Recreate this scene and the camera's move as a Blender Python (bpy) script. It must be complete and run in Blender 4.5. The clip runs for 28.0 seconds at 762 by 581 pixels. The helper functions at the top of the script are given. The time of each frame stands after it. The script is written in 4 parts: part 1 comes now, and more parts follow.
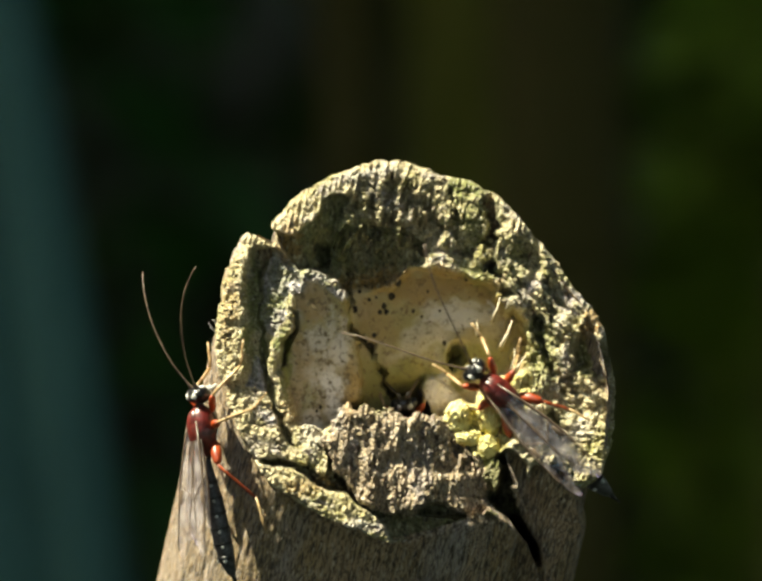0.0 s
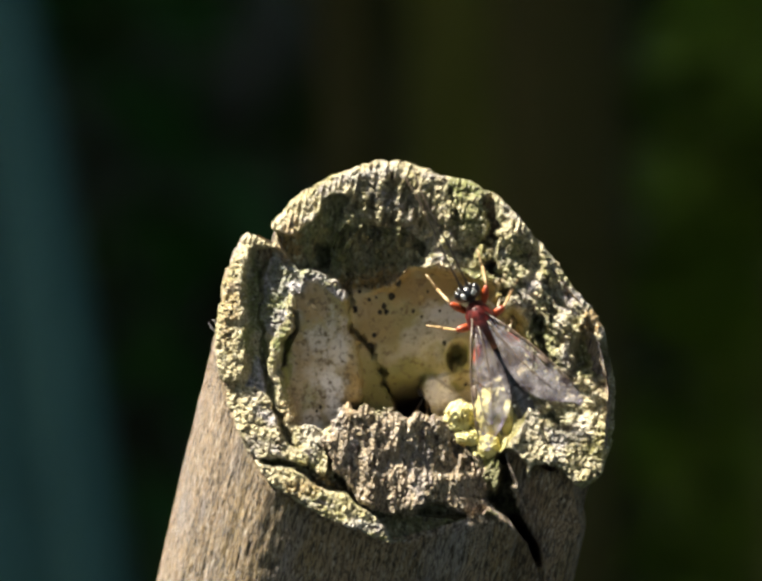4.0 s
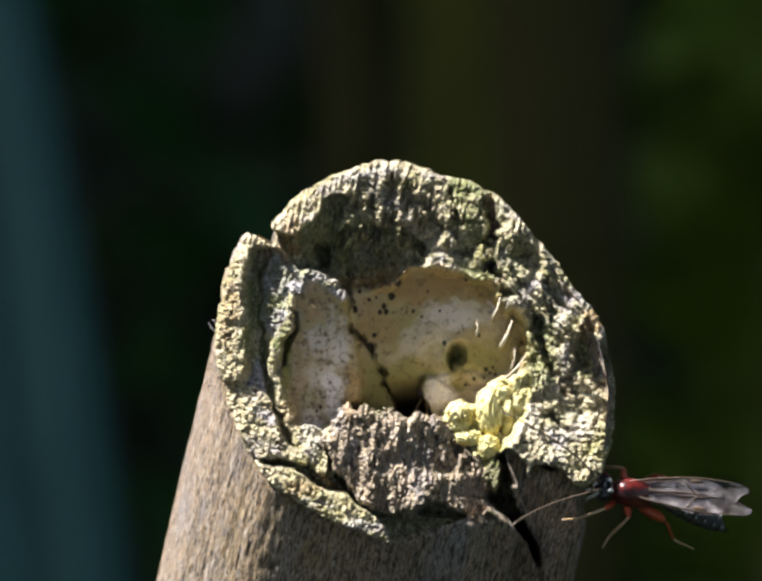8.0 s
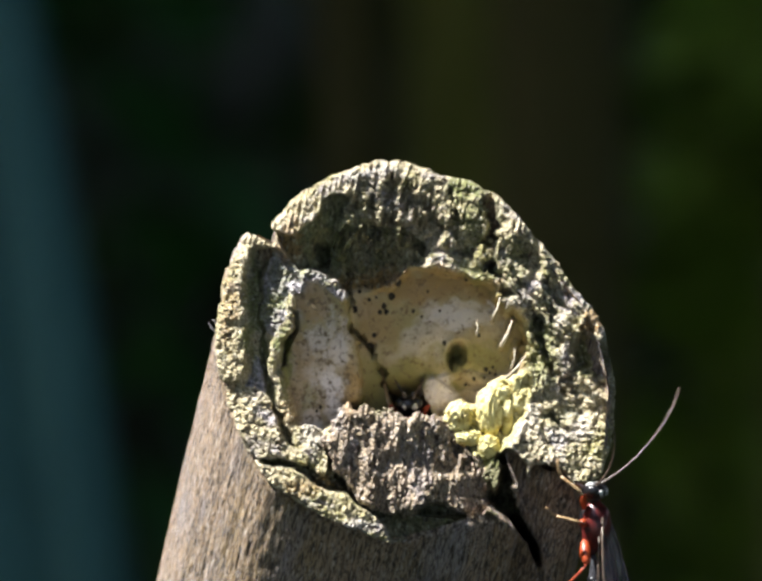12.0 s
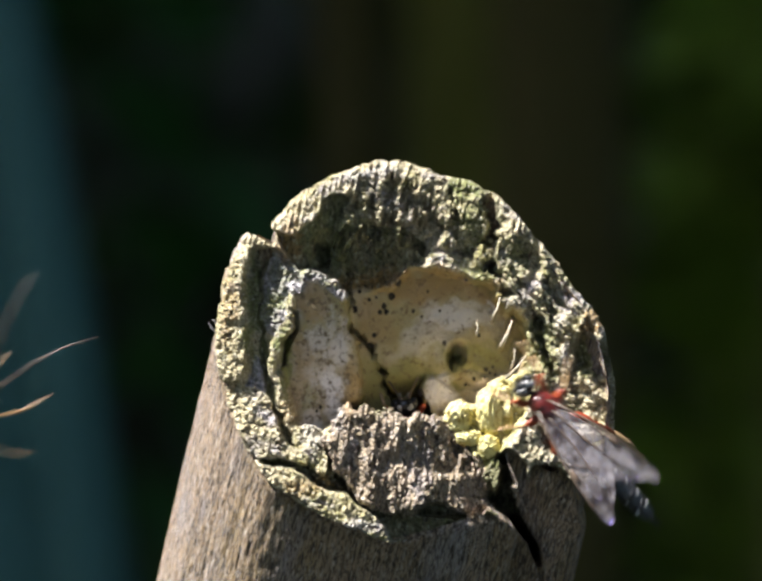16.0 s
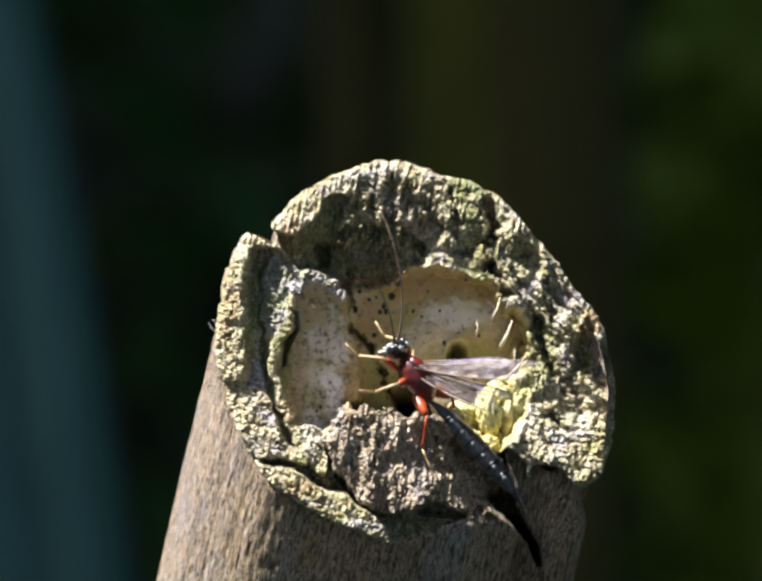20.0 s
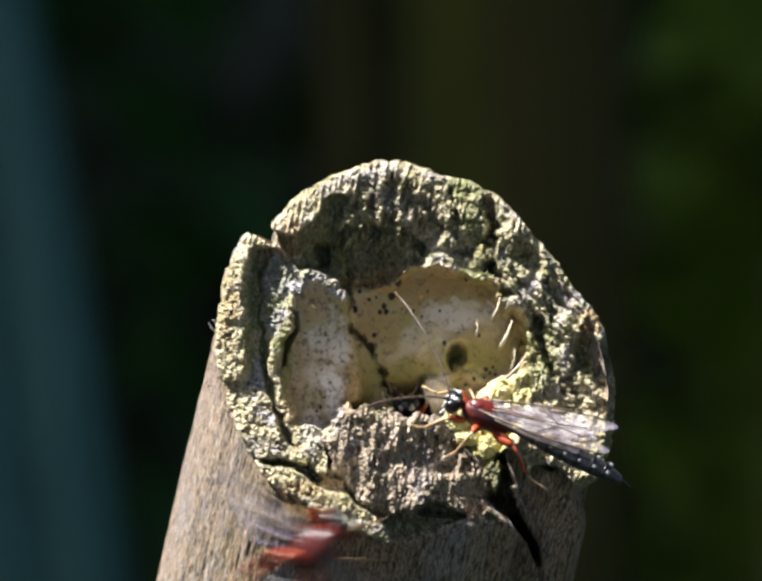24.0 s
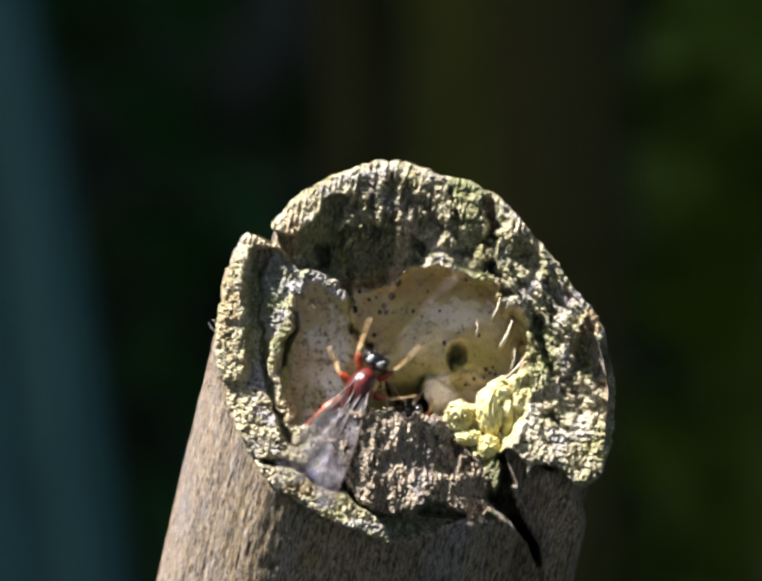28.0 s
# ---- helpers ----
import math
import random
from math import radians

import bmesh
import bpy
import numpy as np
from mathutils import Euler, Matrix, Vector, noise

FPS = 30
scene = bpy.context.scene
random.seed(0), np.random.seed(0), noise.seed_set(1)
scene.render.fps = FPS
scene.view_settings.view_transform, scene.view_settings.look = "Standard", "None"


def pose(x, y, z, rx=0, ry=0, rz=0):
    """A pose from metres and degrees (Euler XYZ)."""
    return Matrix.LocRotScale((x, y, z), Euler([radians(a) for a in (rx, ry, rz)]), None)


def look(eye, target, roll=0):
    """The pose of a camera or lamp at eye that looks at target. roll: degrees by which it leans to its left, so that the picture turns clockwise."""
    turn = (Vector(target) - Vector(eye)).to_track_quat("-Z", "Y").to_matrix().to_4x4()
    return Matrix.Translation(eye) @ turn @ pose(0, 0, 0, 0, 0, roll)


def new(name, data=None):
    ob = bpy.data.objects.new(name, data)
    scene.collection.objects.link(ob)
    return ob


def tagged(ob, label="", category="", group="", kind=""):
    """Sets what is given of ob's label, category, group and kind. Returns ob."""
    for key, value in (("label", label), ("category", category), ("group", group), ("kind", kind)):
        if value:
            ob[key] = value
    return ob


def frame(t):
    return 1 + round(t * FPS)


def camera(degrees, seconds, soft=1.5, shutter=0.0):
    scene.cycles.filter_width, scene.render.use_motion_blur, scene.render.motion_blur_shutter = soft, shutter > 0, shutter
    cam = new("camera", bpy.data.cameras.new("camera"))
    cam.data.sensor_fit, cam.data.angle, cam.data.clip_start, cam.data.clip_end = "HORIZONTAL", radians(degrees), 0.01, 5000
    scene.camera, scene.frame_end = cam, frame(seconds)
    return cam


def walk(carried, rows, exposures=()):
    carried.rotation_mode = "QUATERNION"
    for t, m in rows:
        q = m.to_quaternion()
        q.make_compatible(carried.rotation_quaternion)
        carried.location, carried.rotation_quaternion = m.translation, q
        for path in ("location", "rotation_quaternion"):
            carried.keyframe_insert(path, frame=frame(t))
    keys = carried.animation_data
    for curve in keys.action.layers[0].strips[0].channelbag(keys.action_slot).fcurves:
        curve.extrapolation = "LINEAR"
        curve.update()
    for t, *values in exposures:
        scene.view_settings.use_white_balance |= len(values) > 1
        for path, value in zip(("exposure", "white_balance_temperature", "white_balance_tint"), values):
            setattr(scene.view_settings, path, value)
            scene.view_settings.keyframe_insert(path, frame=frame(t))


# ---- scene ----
# Close view of a sawn woody stem end, about 29 mm thick, with small wasps on it.
# Layout unit: one step of S metres across the view at the focus distance D.
S = 0.0000345
D = 0.387
CX, CY = 784.0, 598.0
PITCH = radians(20)
CENTRE = Vector((0.0, 0.0, 0.9))
RIGHT = Vector((1, 0, 0))
UP = Vector((0, math.sin(PITCH), math.cos(PITCH)))
BACK = Vector((0, -math.cos(PITCH), math.sin(PITCH)))   # towards the camera
EYE = CENTRE + BACK * D
AXIS = (RIGHT * 0.205 + UP * 0.855 + BACK * 0.475).normalized()   # along the stem

cam = camera(2 * math.degrees(math.atan(CX * S / D)), 28.0, soft=2.9, shutter=0.5)
cam.data.dof.use_dof = True
cam.data.dof.focus_distance = D - 0.002
cam.data.dof.aperture_fstop = 46.0
walk(cam, [(0.0, look(EYE, CENTRE)), (28.0, look(EYE, CENTRE))], exposures=[(0.0, 1.68, 8100, -4), (1.0, 1.68, 7550, 0), (2.0, 1.68, 7350, 2), (6.0, 1.68, 6700, 8), (9.0, 1.68, 6250, 10), (28.0, 1.68, 6250, 10)])


def place(x, y, w=0.0):
    """The world point at layout position x, y that lies w steps in front of the focus plane."""
    d = D - w * S
    k = S * d / D
    return CENTRE + RIGHT * ((x - CX) * k) + UP * ((CY - y) * k) + BACK * (w * S)


def place_all(x, y, w):
    x, y, w = [np.asarray(v, float).ravel() for v in (x, y, w)]
    k = S * (D - w * S) / D
    r, u, b = np.array(RIGHT), np.array(UP), np.array(BACK)
    return np.array(CENTRE) + np.outer((x - CX) * k, r) + np.outer((CY - y) * k, u) + np.outer(w * S, b)


# ---- light ----
SUN = (RIGHT * -0.50 + UP * 0.84 + BACK * 0.11).normalized()
sun = new("sun", bpy.data.lights.new("sun", "SUN"))
sun.data.energy, sun.data.angle, sun.data.color = 4.6, radians(0.53), (1.0, 0.96, 0.90)
sun.matrix_world = look(CENTRE + SUN * 3, CENTRE)

world = bpy.data.worlds.new("sky")
scene.world = world
world.use_nodes = True
wn = world.node_tree.nodes
sky = wn.new("ShaderNodeTexSky")
sky.sky_type, sky.sun_disc = "NISHITA", False
sky.dust_density, sky.ozone_density = 3.0, 0.6
sky.sun_elevation = math.asin(SUN.z)
sky.sun_rotation = math.atan2(SUN.x, SUN.y)
world.node_tree.links.new(sky.outputs[0], wn["Background"].inputs[0])
wn["Background"].inputs[1].default_value = 0.125


# ---- materials ----
def material(name, rough=0.6, metal=0.0):
    m = bpy.data.materials.new(name)
    m.use_nodes = True
    b = m.node_tree.nodes["Principled BSDF"]
    b.inputs["Roughness"].default_value, b.inputs["Metallic"].default_value = rough, metal
    return m, m.node_tree, b


def node(tree, kind, **values):
    n = tree.nodes.new(kind)
    for key, value in values.items():
        n.inputs[key].default_value = value
    return n


def ramp(tree, source, stops):
    n = tree.nodes.new("ShaderNodeValToRGB")
    while len(n.color_ramp.elements) < len(stops):
        n.color_ramp.elements.new(0.5)
    for e, (at, c) in zip(n.color_ramp.elements, stops):
        e.position, e.color = at, (*c, 1)
    tree.links.new(source, n.inputs[0])
    return n.outputs[0]


def blend(tree, factor, a, b):
    n = tree.nodes.new("ShaderNodeMix")
    n.data_type = "RGBA"
    for socket, v in ((n.inputs[0], factor), (n.inputs[6], a), (n.inputs[7], b)):
        if isinstance(v, (tuple, float)):
            socket.default_value = (*v, 1) if isinstance(v, tuple) else v
        else:
            tree.links.new(v, socket)
    return n.outputs[2]


def coords(tree, stretch=(1, 1, 1), turn=(0, 0, 0)):
    c = tree.nodes.new("ShaderNodeTexCoord")
    r, m = tree.nodes.new("ShaderNodeMapping"), tree.nodes.new("ShaderNodeMapping")
    r.inputs["Rotation"].default_value, m.inputs["Scale"].default_value = turn, stretch
    tree.links.new(c.outputs["Object"], r.inputs["Vector"])
    tree.links.new(r.outputs[0], m.inputs["Vector"])
    return m.outputs[0]


def grain(tree, vec, scale, detail=4.0, rough=0.6):
    n = node(tree, "ShaderNodeTexNoise", Scale=scale, Detail=detail, Roughness=rough)
    tree.links.new(vec, n.inputs["Vector"])
    return n.outputs["Fac"]


def relief(tree, bsdf, source, strength, distance):
    n = node(tree, "ShaderNodeBump", Strength=strength, Distance=distance)
    tree.links.new(source, n.inputs["Height"])
    tree.links.new(n.outputs[0], bsdf.inputs["Normal"])


def two_scale(name, a, b, c, coarse, fine, rough=0.8, bump=0.5, depth=0.0002, stretch=(1, 1, 1), mid=0.5, stain=None, dark=0.42, stain2=None, tints=(), spark=None, turn=(0, 0, 0)):
    """Colour a to b by coarse noise, flecked with c at two fine sizes, with patches of a stain."""
    m, t, bs = material(name, rough)
    v = coords(t, stretch, turn)
    col = ramp(t, grain(t, v, coarse, 5), [(mid - 0.12, a), (mid + 0.12, b)])
    if stain:
        col = blend(t, ramp(t, grain(t, v, coarse * 0.4, 6, 0.65), [(0.50, (0, 0, 0)), (0.62, (1, 1, 1))]), col, stain)
    if stain2:
        col = blend(t, ramp(t, grain(t, v, coarse * 0.63, 6, 0.7), [(0.53, (0, 0, 0)), (0.64, (1, 1, 1))]), col, stain2)
    for tint, colour in tints:
        a = t.nodes.new("ShaderNodeAttribute")
        a.attribute_name = tint
        col = blend(t, a.outputs["Fac"], col, colour)
    f = grain(t, v, fine, 6, 0.75)
    g = grain(t, v, fine * 2.4, 3, 0.7)
    col = blend(t, ramp(t, f, [(dark - 0.05, (1, 1, 1)), (dark + 0.07, (0, 0, 0))]), col, c)
    col = blend(t, ramp(t, g, [(dark - 0.06, (0.9, 0.9, 0.9)), (dark + 0.06, (0, 0, 0))]), col, c)
    if spark:
        col = blend(t, ramp(t, grain(t, v, fine * 1.35, 4, 0.75), [(0.555, (0, 0, 0)), (0.64, (1, 1, 1))]), col, spark)
    t.links.new(col, bs.inputs["Base Color"])
    relief(t, bs, f, bump, depth)
    return m


WOOD_TINTS = (("ochre", (0.48, 0.30, 0.12)), ("moss_and_shade", (0.26, 0.29, 0.09)), ("pale", (0.60, 0.57, 0.56)))
RIM = two_scale("weathered_wood", (0.76, 0.67, 0.455), (0.57, 0.49, 0.29), (0.11, 0.087, 0.048), 420, 3100, 0.85, 1.0, 0.0003, stain=(0.38, 0.355, 0.13), dark=0.43, stain2=(0.46, 0.42, 0.45), tints=WOOD_TINTS, spark=(0.87, 0.81, 0.66))
LIP = two_scale("weathered_wood_brown", (0.54, 0.44, 0.32), (0.38, 0.29, 0.195), (0.07, 0.052, 0.038), 400, 2800, 0.85, 0.8, 0.0003, stretch=(1.6, 0.6, 0.6), dark=0.435, stain=(0.28, 0.21, 0.11), stain2=(0.36, 0.325, 0.34), tints=WOOD_TINTS, spark=(0.70, 0.62, 0.55))
PITH = two_scale("pale_pith", (0.46, 0.385, 0.25), (0.36, 0.285, 0.15), (0.14, 0.09, 0.04), 260, 1100, 0.8, 0.3, 0.00012, mid=0.50, stain=(0.36, 0.30, 0.13), dark=0.365,
                 tints=(("ochre", (0.34, 0.225, 0.095)), ("moss_and_shade", (0.25, 0.225, 0.065)), ("pale", (0.66, 0.61, 0.57))))
FLAP = two_scale("grey_pith", (0.50, 0.43, 0.32), (0.36, 0.30, 0.19), (0.12, 0.09, 0.05), 420, 1100, 0.8, 0.3, 0.00012, mid=0.5, stain=(0.34, 0.29, 0.14), dark=0.405, stain2=(0.55, 0.51, 0.47),
                 tints=(("ochre", (0.36, 0.24, 0.10)), ("moss_and_shade", (0.27, 0.27, 0.09)), ("pale", (0.74, 0.71, 0.70))))
RIDGE = two_scale("grey_lichen_crust", (0.56, 0.52, 0.56), (0.38, 0.35, 0.34), (0.13, 0.12, 0.11), 600, 3000, 0.9, 0.8, 0.0003, dark=0.43, stain=(0.30, 0.31, 0.14), tints=WOOD_TINTS, spark=(0.84, 0.80, 0.82))
# decayed wood, its colour also darkened to hold the shade of recesses
DECAY_SHADE = two_scale("shade_dark_decayed_wood", (0.27, 0.24, 0.145), (0.16, 0.155, 0.07), (0.045, 0.038, 0.022), 420, 1900, 0.9, 0.7, 0.00025, stretch=(1.6, 0.6, 0.6), stain=(0.15, 0.155, 0.05), dark=0.43, tints=(("ochre", (0.34, 0.20, 0.07)), ("moss_and_shade", (0.17, 0.185, 0.06)), ("pale", (0.42, 0.40, 0.38))), spark=(0.40, 0.37, 0.25))
LUMP = two_scale("yellow_lichen", (0.78, 0.72, 0.38), (0.66, 0.57, 0.20), (0.42, 0.31, 0.06), 350, 800, 0.85, 0.3, 0.0002, dark=0.38, stain=(0.50, 0.43, 0.13))
CRUST = two_scale("ochre_lichen_bed", (0.46, 0.41, 0.17), (0.58, 0.53, 0.30), (0.20, 0.16, 0.04), 500, 1200, 0.85, 0.5, 0.0002, dark=0.42, stain=(0.34, 0.32, 0.12))
BARK = two_scale("fibrous_bark", (0.60, 0.42, 0.265), (0.40, 0.275, 0.155), (0.06, 0.045, 0.028), 260, 4200, 0.8, 1.0, 0.00032, stretch=(1, 1, 0.2), stain=(0.42, 0.29, 0.13), dark=0.455, stain2=(0.46, 0.40, 0.38), spark=(0.68, 0.56, 0.43), turn=AXIS.rotation_difference(Vector((0, 0, 1))).to_euler())
SPLINT = two_scale("bleached_splinter", (0.74, 0.68, 0.56), (0.60, 0.52, 0.38), (0.30, 0.22, 0.12), 500, 1800, 0.8, 0.3, 0.0001)
bark_shader = BARK.node_tree.nodes["Principled BSDF"]
bark_shader.inputs["Sheen Weight"].default_value, bark_shader.inputs["Sheen Roughness"].default_value = 0.35, 0.15
bark_shader.inputs["Sheen Tint"].default_value = (0.75, 0.82, 1.0, 1)
SPECK = two_scale("black_specks", (0.03, 0.022, 0.015), (0.05, 0.04, 0.02), (0.02, 0.015, 0.01), 500, 1500, 0.8)


def chitin(name, colour, dark, rough=0.3, scale=900):
    m, t, b = material(name, rough)
    v = coords(t)
    n = grain(t, v, scale, 4)
    t.links.new(ramp(t, n, [(0.35, dark), (0.6, colour)]), b.inputs["Base Color"])
    b.inputs["Specular IOR Level"].default_value = 0.6
    relief(t, b, grain(t, v, 6000, 3), 0.2, 0.00003)
    return m


BLACK = chitin("black_chitin", (0.012, 0.012, 0.014), (0.006, 0.006, 0.007), 0.28)
RED = chitin("red_chitin", (0.15, 0.018, 0.015), (0.045, 0.008, 0.008), 0.36, 2200)
ORANGE = chitin("orange_chitin", (0.42, 0.066, 0.015), (0.22, 0.028, 0.010), 0.4, 2200)
DUSTED = chitin("silver_dusted_chitin", (0.085, 0.085, 0.095), (0.008, 0.008, 0.010), 0.38, 5200)
STRAW = chitin("straw_chitin", (0.55, 0.38, 0.20), (0.36, 0.22, 0.10), 0.4)
WHITE = chitin("white_hairs_and_shine", (0.62, 0.62, 0.60), (0.40, 0.40, 0.40), 0.5)
FEELER = chitin("brown_feeler", (0.17, 0.12, 0.085), (0.07, 0.05, 0.04), 0.4)

WING, wt, wb = material("smoky_wing", 0.3)
wb.inputs["Base Color"].default_value = (0.30, 0.24, 0.25, 1)
wb.inputs["Specular IOR Level"].default_value = 0.95
# pale noise patches in the wing colour stand in for white glare
wing_noise = grain(wt, coords(wt), 700, 4)
wt.links.new(ramp(wt, wing_noise, [(0.40, (0.10, 0.075, 0.08)), (0.62, (0.66, 0.60, 0.62))]), wb.inputs["Base Color"])
relief(wt, wb, wing_noise, 0.5, 0.0003)
wb.inputs["Alpha"].default_value = 0.20
wb.inputs["Thin Film Thickness"].default_value, wb.inputs["Thin Film IOR"].default_value = 325.0, 1.45


def foliage(name, a, b, scale=12, rough=0.5):
    m, t, bs = material(name, rough)
    bs.inputs["Specular IOR Level"].default_value = 0.15
    n = grain(t, coords(t), scale, 5)
    t.links.new(ramp(t, n, [(0.3, a), (0.7, b)]), bs.inputs["Base Color"])
    return m


TEAL = foliage("blue_green_leaf", (0.050, 0.130, 0.124), (0.063, 0.156, 0.145), 14)
CANE = foliage("brown_cane", (0.057, 0.049, 0.012), (0.078, 0.066, 0.018), 9, 0.7)
OLIVE = foliage("olive_cane", (0.088, 0.090, 0.013), (0.116, 0.116, 0.019), 9, 0.7)
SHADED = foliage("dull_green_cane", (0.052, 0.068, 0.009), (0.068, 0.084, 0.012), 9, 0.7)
LEAF = foliage("green_leaf", (0.099, 0.157, 0.013), (0.137, 0.209, 0.019), 20)
DEEP = foliage("dark_leaf", (0.027, 0.064, 0.010), (0.040, 0.086, 0.014), 20)
MID = foliage("mid_green_leaf", (0.034, 0.108, 0.021), (0.046, 0.135, 0.027), 20)
SOIL = foliage("dark_mossy_soil", (0.020, 0.028, 0.007), (0.036, 0.046, 0.012), 30, 0.95)


# ---- mesh helpers ----
def mesh_of(name, verts, faces, material_, smooth=True):
    me = bpy.data.meshes.new(name)
    me.from_pydata([tuple(v) for v in verts], [], [tuple(int(i) for i in f) for f in faces])
    me.polygons.foreach_set("use_smooth", [smooth] * len(me.polygons))
    me.materials.append(material_)
    me.update()
    return me


def part(name, data, parent, label="", at=None):
    """data: a mesh. A part under its thing, placed by the matrix at in the thing's space."""
    ob = new(name, data)
    ob.parent = parent
    if at is not None:
        ob.matrix_basis = at
    if label:
        ob["label"] = label
    return ob


def join(*pieces):
    """Pieces (verts, faces) into one list of each."""
    verts, faces = [], []
    for v, f in pieces:
        n = len(verts)
        verts += [tuple(p) for p in v]
        faces += [tuple(i + n for i in face) for face in f]
    return verts, faces


def loft(path, radii, sides=10, flat=None, up=(0, 0, 1)):
    """A closed tube along a path. radii: one number a point; flat: the height's share of the width."""
    path = [Vector(p) for p in path]
    verts, faces = [], []
    up = Vector(up)
    for i, p in enumerate(path):
        way = (path[min(i + 1, len(path) - 1)] - path[max(i - 1, 0)]).normalized()
        a = up.cross(way)
        if a.length < 0.05:
            a = Vector((0, 1, 0)).cross(way)
        a.normalize()
        b = way.cross(a)
        for j in range(sides):
            q = 2 * math.pi * j / sides
            verts.append(p + a * (radii[i] * math.cos(q)) + b * (radii[i] * (flat or 1) * math.sin(q)))
    for i in range(len(path) - 1):
        for j in range(sides):
            k = (j + 1) % sides
            faces.append((i * sides + j, i * sides + k, (i + 1) * sides + k, (i + 1) * sides + j))
    faces.append(tuple(reversed(range(sides))))
    faces.append(tuple(range((len(path) - 1) * sides, len(path) * sides)))
    return verts, faces


def blob(centre, size, sides=14, rings=9, rough=0.0, seed=0, crumb=0.22):
    """An uneven ellipsoid."""
    verts, faces = [], []
    c = Vector(centre)
    for i in range(rings + 1):
        a = math.pi * (0.02 + 0.96 * i / rings)
        for j in range(sides):
            q = 2 * math.pi * j / sides
            n = Vector((math.cos(a), math.sin(a) * math.cos(q), math.sin(a) * math.sin(q)))
            k = 1 + rough * (noise.fractal(n * 1.3 + Vector((seed * 7.3, seed, 0)), 0.8, 2.0, 3) + crumb * noise.fractal(n * 5.0 + Vector((seed, 3.1, 0)), 0.8, 2.0, 3))
            verts.append(c + Vector((n.x * size[0], n.y * size[1], n.z * size[2])) * k)
    for i in range(rings):
        for j in range(sides):
            k = (j + 1) % sides
            faces.append((i * sides + j, (i + 1) * sides + j, (i + 1) * sides + k, i * sides + k))
    faces.append(tuple(range(sides)))
    faces.append(tuple(reversed(range(rings * sides, (rings + 1) * sides))))
    return verts, faces


# ---- noise on arrays ----
def lattice(ix, iy, seed):
    h = np.sin(ix * 127.1 + iy * 311.7 + seed * 74.7) * 43758.5453
    return h - np.floor(h)


def value_noise(x, y, seed):
    ix, iy = np.floor(x), np.floor(y)
    fx, fy = x - ix, y - iy
    fx, fy = fx * fx * (3 - 2 * fx), fy * fy * (3 - 2 * fy)
    a, b = lattice(ix, iy, seed), lattice(ix + 1, iy, seed)
    c, d = lattice(ix, iy + 1, seed), lattice(ix + 1, iy + 1, seed)
    return (a + (b - a) * fx) * (1 - fy) + (c + (d - c) * fx) * fy - 0.5


def rough(x, y, size, octaves=4, seed=0, keep=0.55):
    out, amp = 0, 1.0
    for o in range(octaves):
        out = out + amp * 2 * value_noise(x / size + 17 * o, y / size - 9 * o, seed + o)
        size, amp = size / 2.03, amp * keep
    return out


def step(a, b, v):
    k = np.clip((v - a) / (b - a), 0, 1)
    return k * k * (3 - 2 * k)


def rounded(points, per=8, closed=True):
    """A smooth curve through a few corners."""
    p = np.array(points, float)
    n = len(p)
    out = []
    for i in range(n if closed else n - 1):
        if closed:
            q = [p[(i + k) % n] for k in (-1, 0, 1, 2)]
        else:
            q = [p[min(max(i + k, 0), n - 1)] for k in (-1, 0, 1, 2)]
        for s in np.arange(per) / per:
            out.append(0.5 * (2 * q[1] + (q[2] - q[0]) * s + (2 * q[0] - 5 * q[1] + 4 * q[2] - q[3]) * s * s
                              + (3 * q[1] - q[0] - 3 * q[2] + q[3]) * s ** 3))
    if not closed:
        out.append(p[-1])
    return np.array(out)


def line_distance(x, y, pts, closed):
    best = np.full(x.shape, 1e9)
    n = len(pts)
    for i in range(n if closed else n - 1):
        a, b = pts[i], pts[(i + 1) % n]
        e = b - a
        s = np.clip(((x - a[0]) * e[0] + (y - a[1]) * e[1]) / max(e @ e, 1e-9), 0, 1)
        best = np.minimum(best, np.hypot(x - a[0] - s * e[0], y - a[1] - s * e[1]))
    return best


def inside(x, y, pts):
    hit = np.zeros(x.shape, bool)
    n = len(pts)
    for i in range(n):
        (x0, y0), (x1, y1) = pts[i], pts[(i + 1) % n]
        if y0 != y1:
            hit ^= ((y0 > y) != (y1 > y)) & (x < (x1 - x0) * (y - y0) / (y1 - y0) + x0)
    return hit


def depth_in(x, y, points, per=5):
    """Distance inside a smooth closed shape, negative outside."""
    pts = rounded(points, per)
    return np.where(inside(x, y, pts), 1, -1) * line_distance(x, y, pts, True)


# ---- the stump ----
TILT = 0.35                              # the cut leans towards the viewer
OUTLINE = [(441, 690), (447, 640), (460, 572), (478, 520), (504, 478), (534, 486), (556, 499), (566, 482), (560, 455), (598, 412), (642, 380),
           (695, 357), (748, 338), (772, 328), (812, 331), (858, 339), (902, 355), (965, 371), (1006, 393), (1041, 413), (1072, 450), (1112, 500),
           (1152, 546), (1192, 600), (1228, 646), (1248, 696), (1258, 735), (1267, 790), (1267, 850), (1259, 910), (1242, 965), (1228, 992), (1196, 1007), (1168, 985), (1140, 964),
           (1095, 966), (1082, 1050), (1020, 1066), (930, 1090), (860, 1108), (800, 1118), (725, 1091), (648, 1055), (556, 997),
           (515, 935), (480, 865), (452, 790)]

stump = tagged(new("stump"), "weathered grey-brown sawn stem with hollow pith, upright", "stump")
stump.location = Vector((CENTRE.x, CENTRE.y, 0))


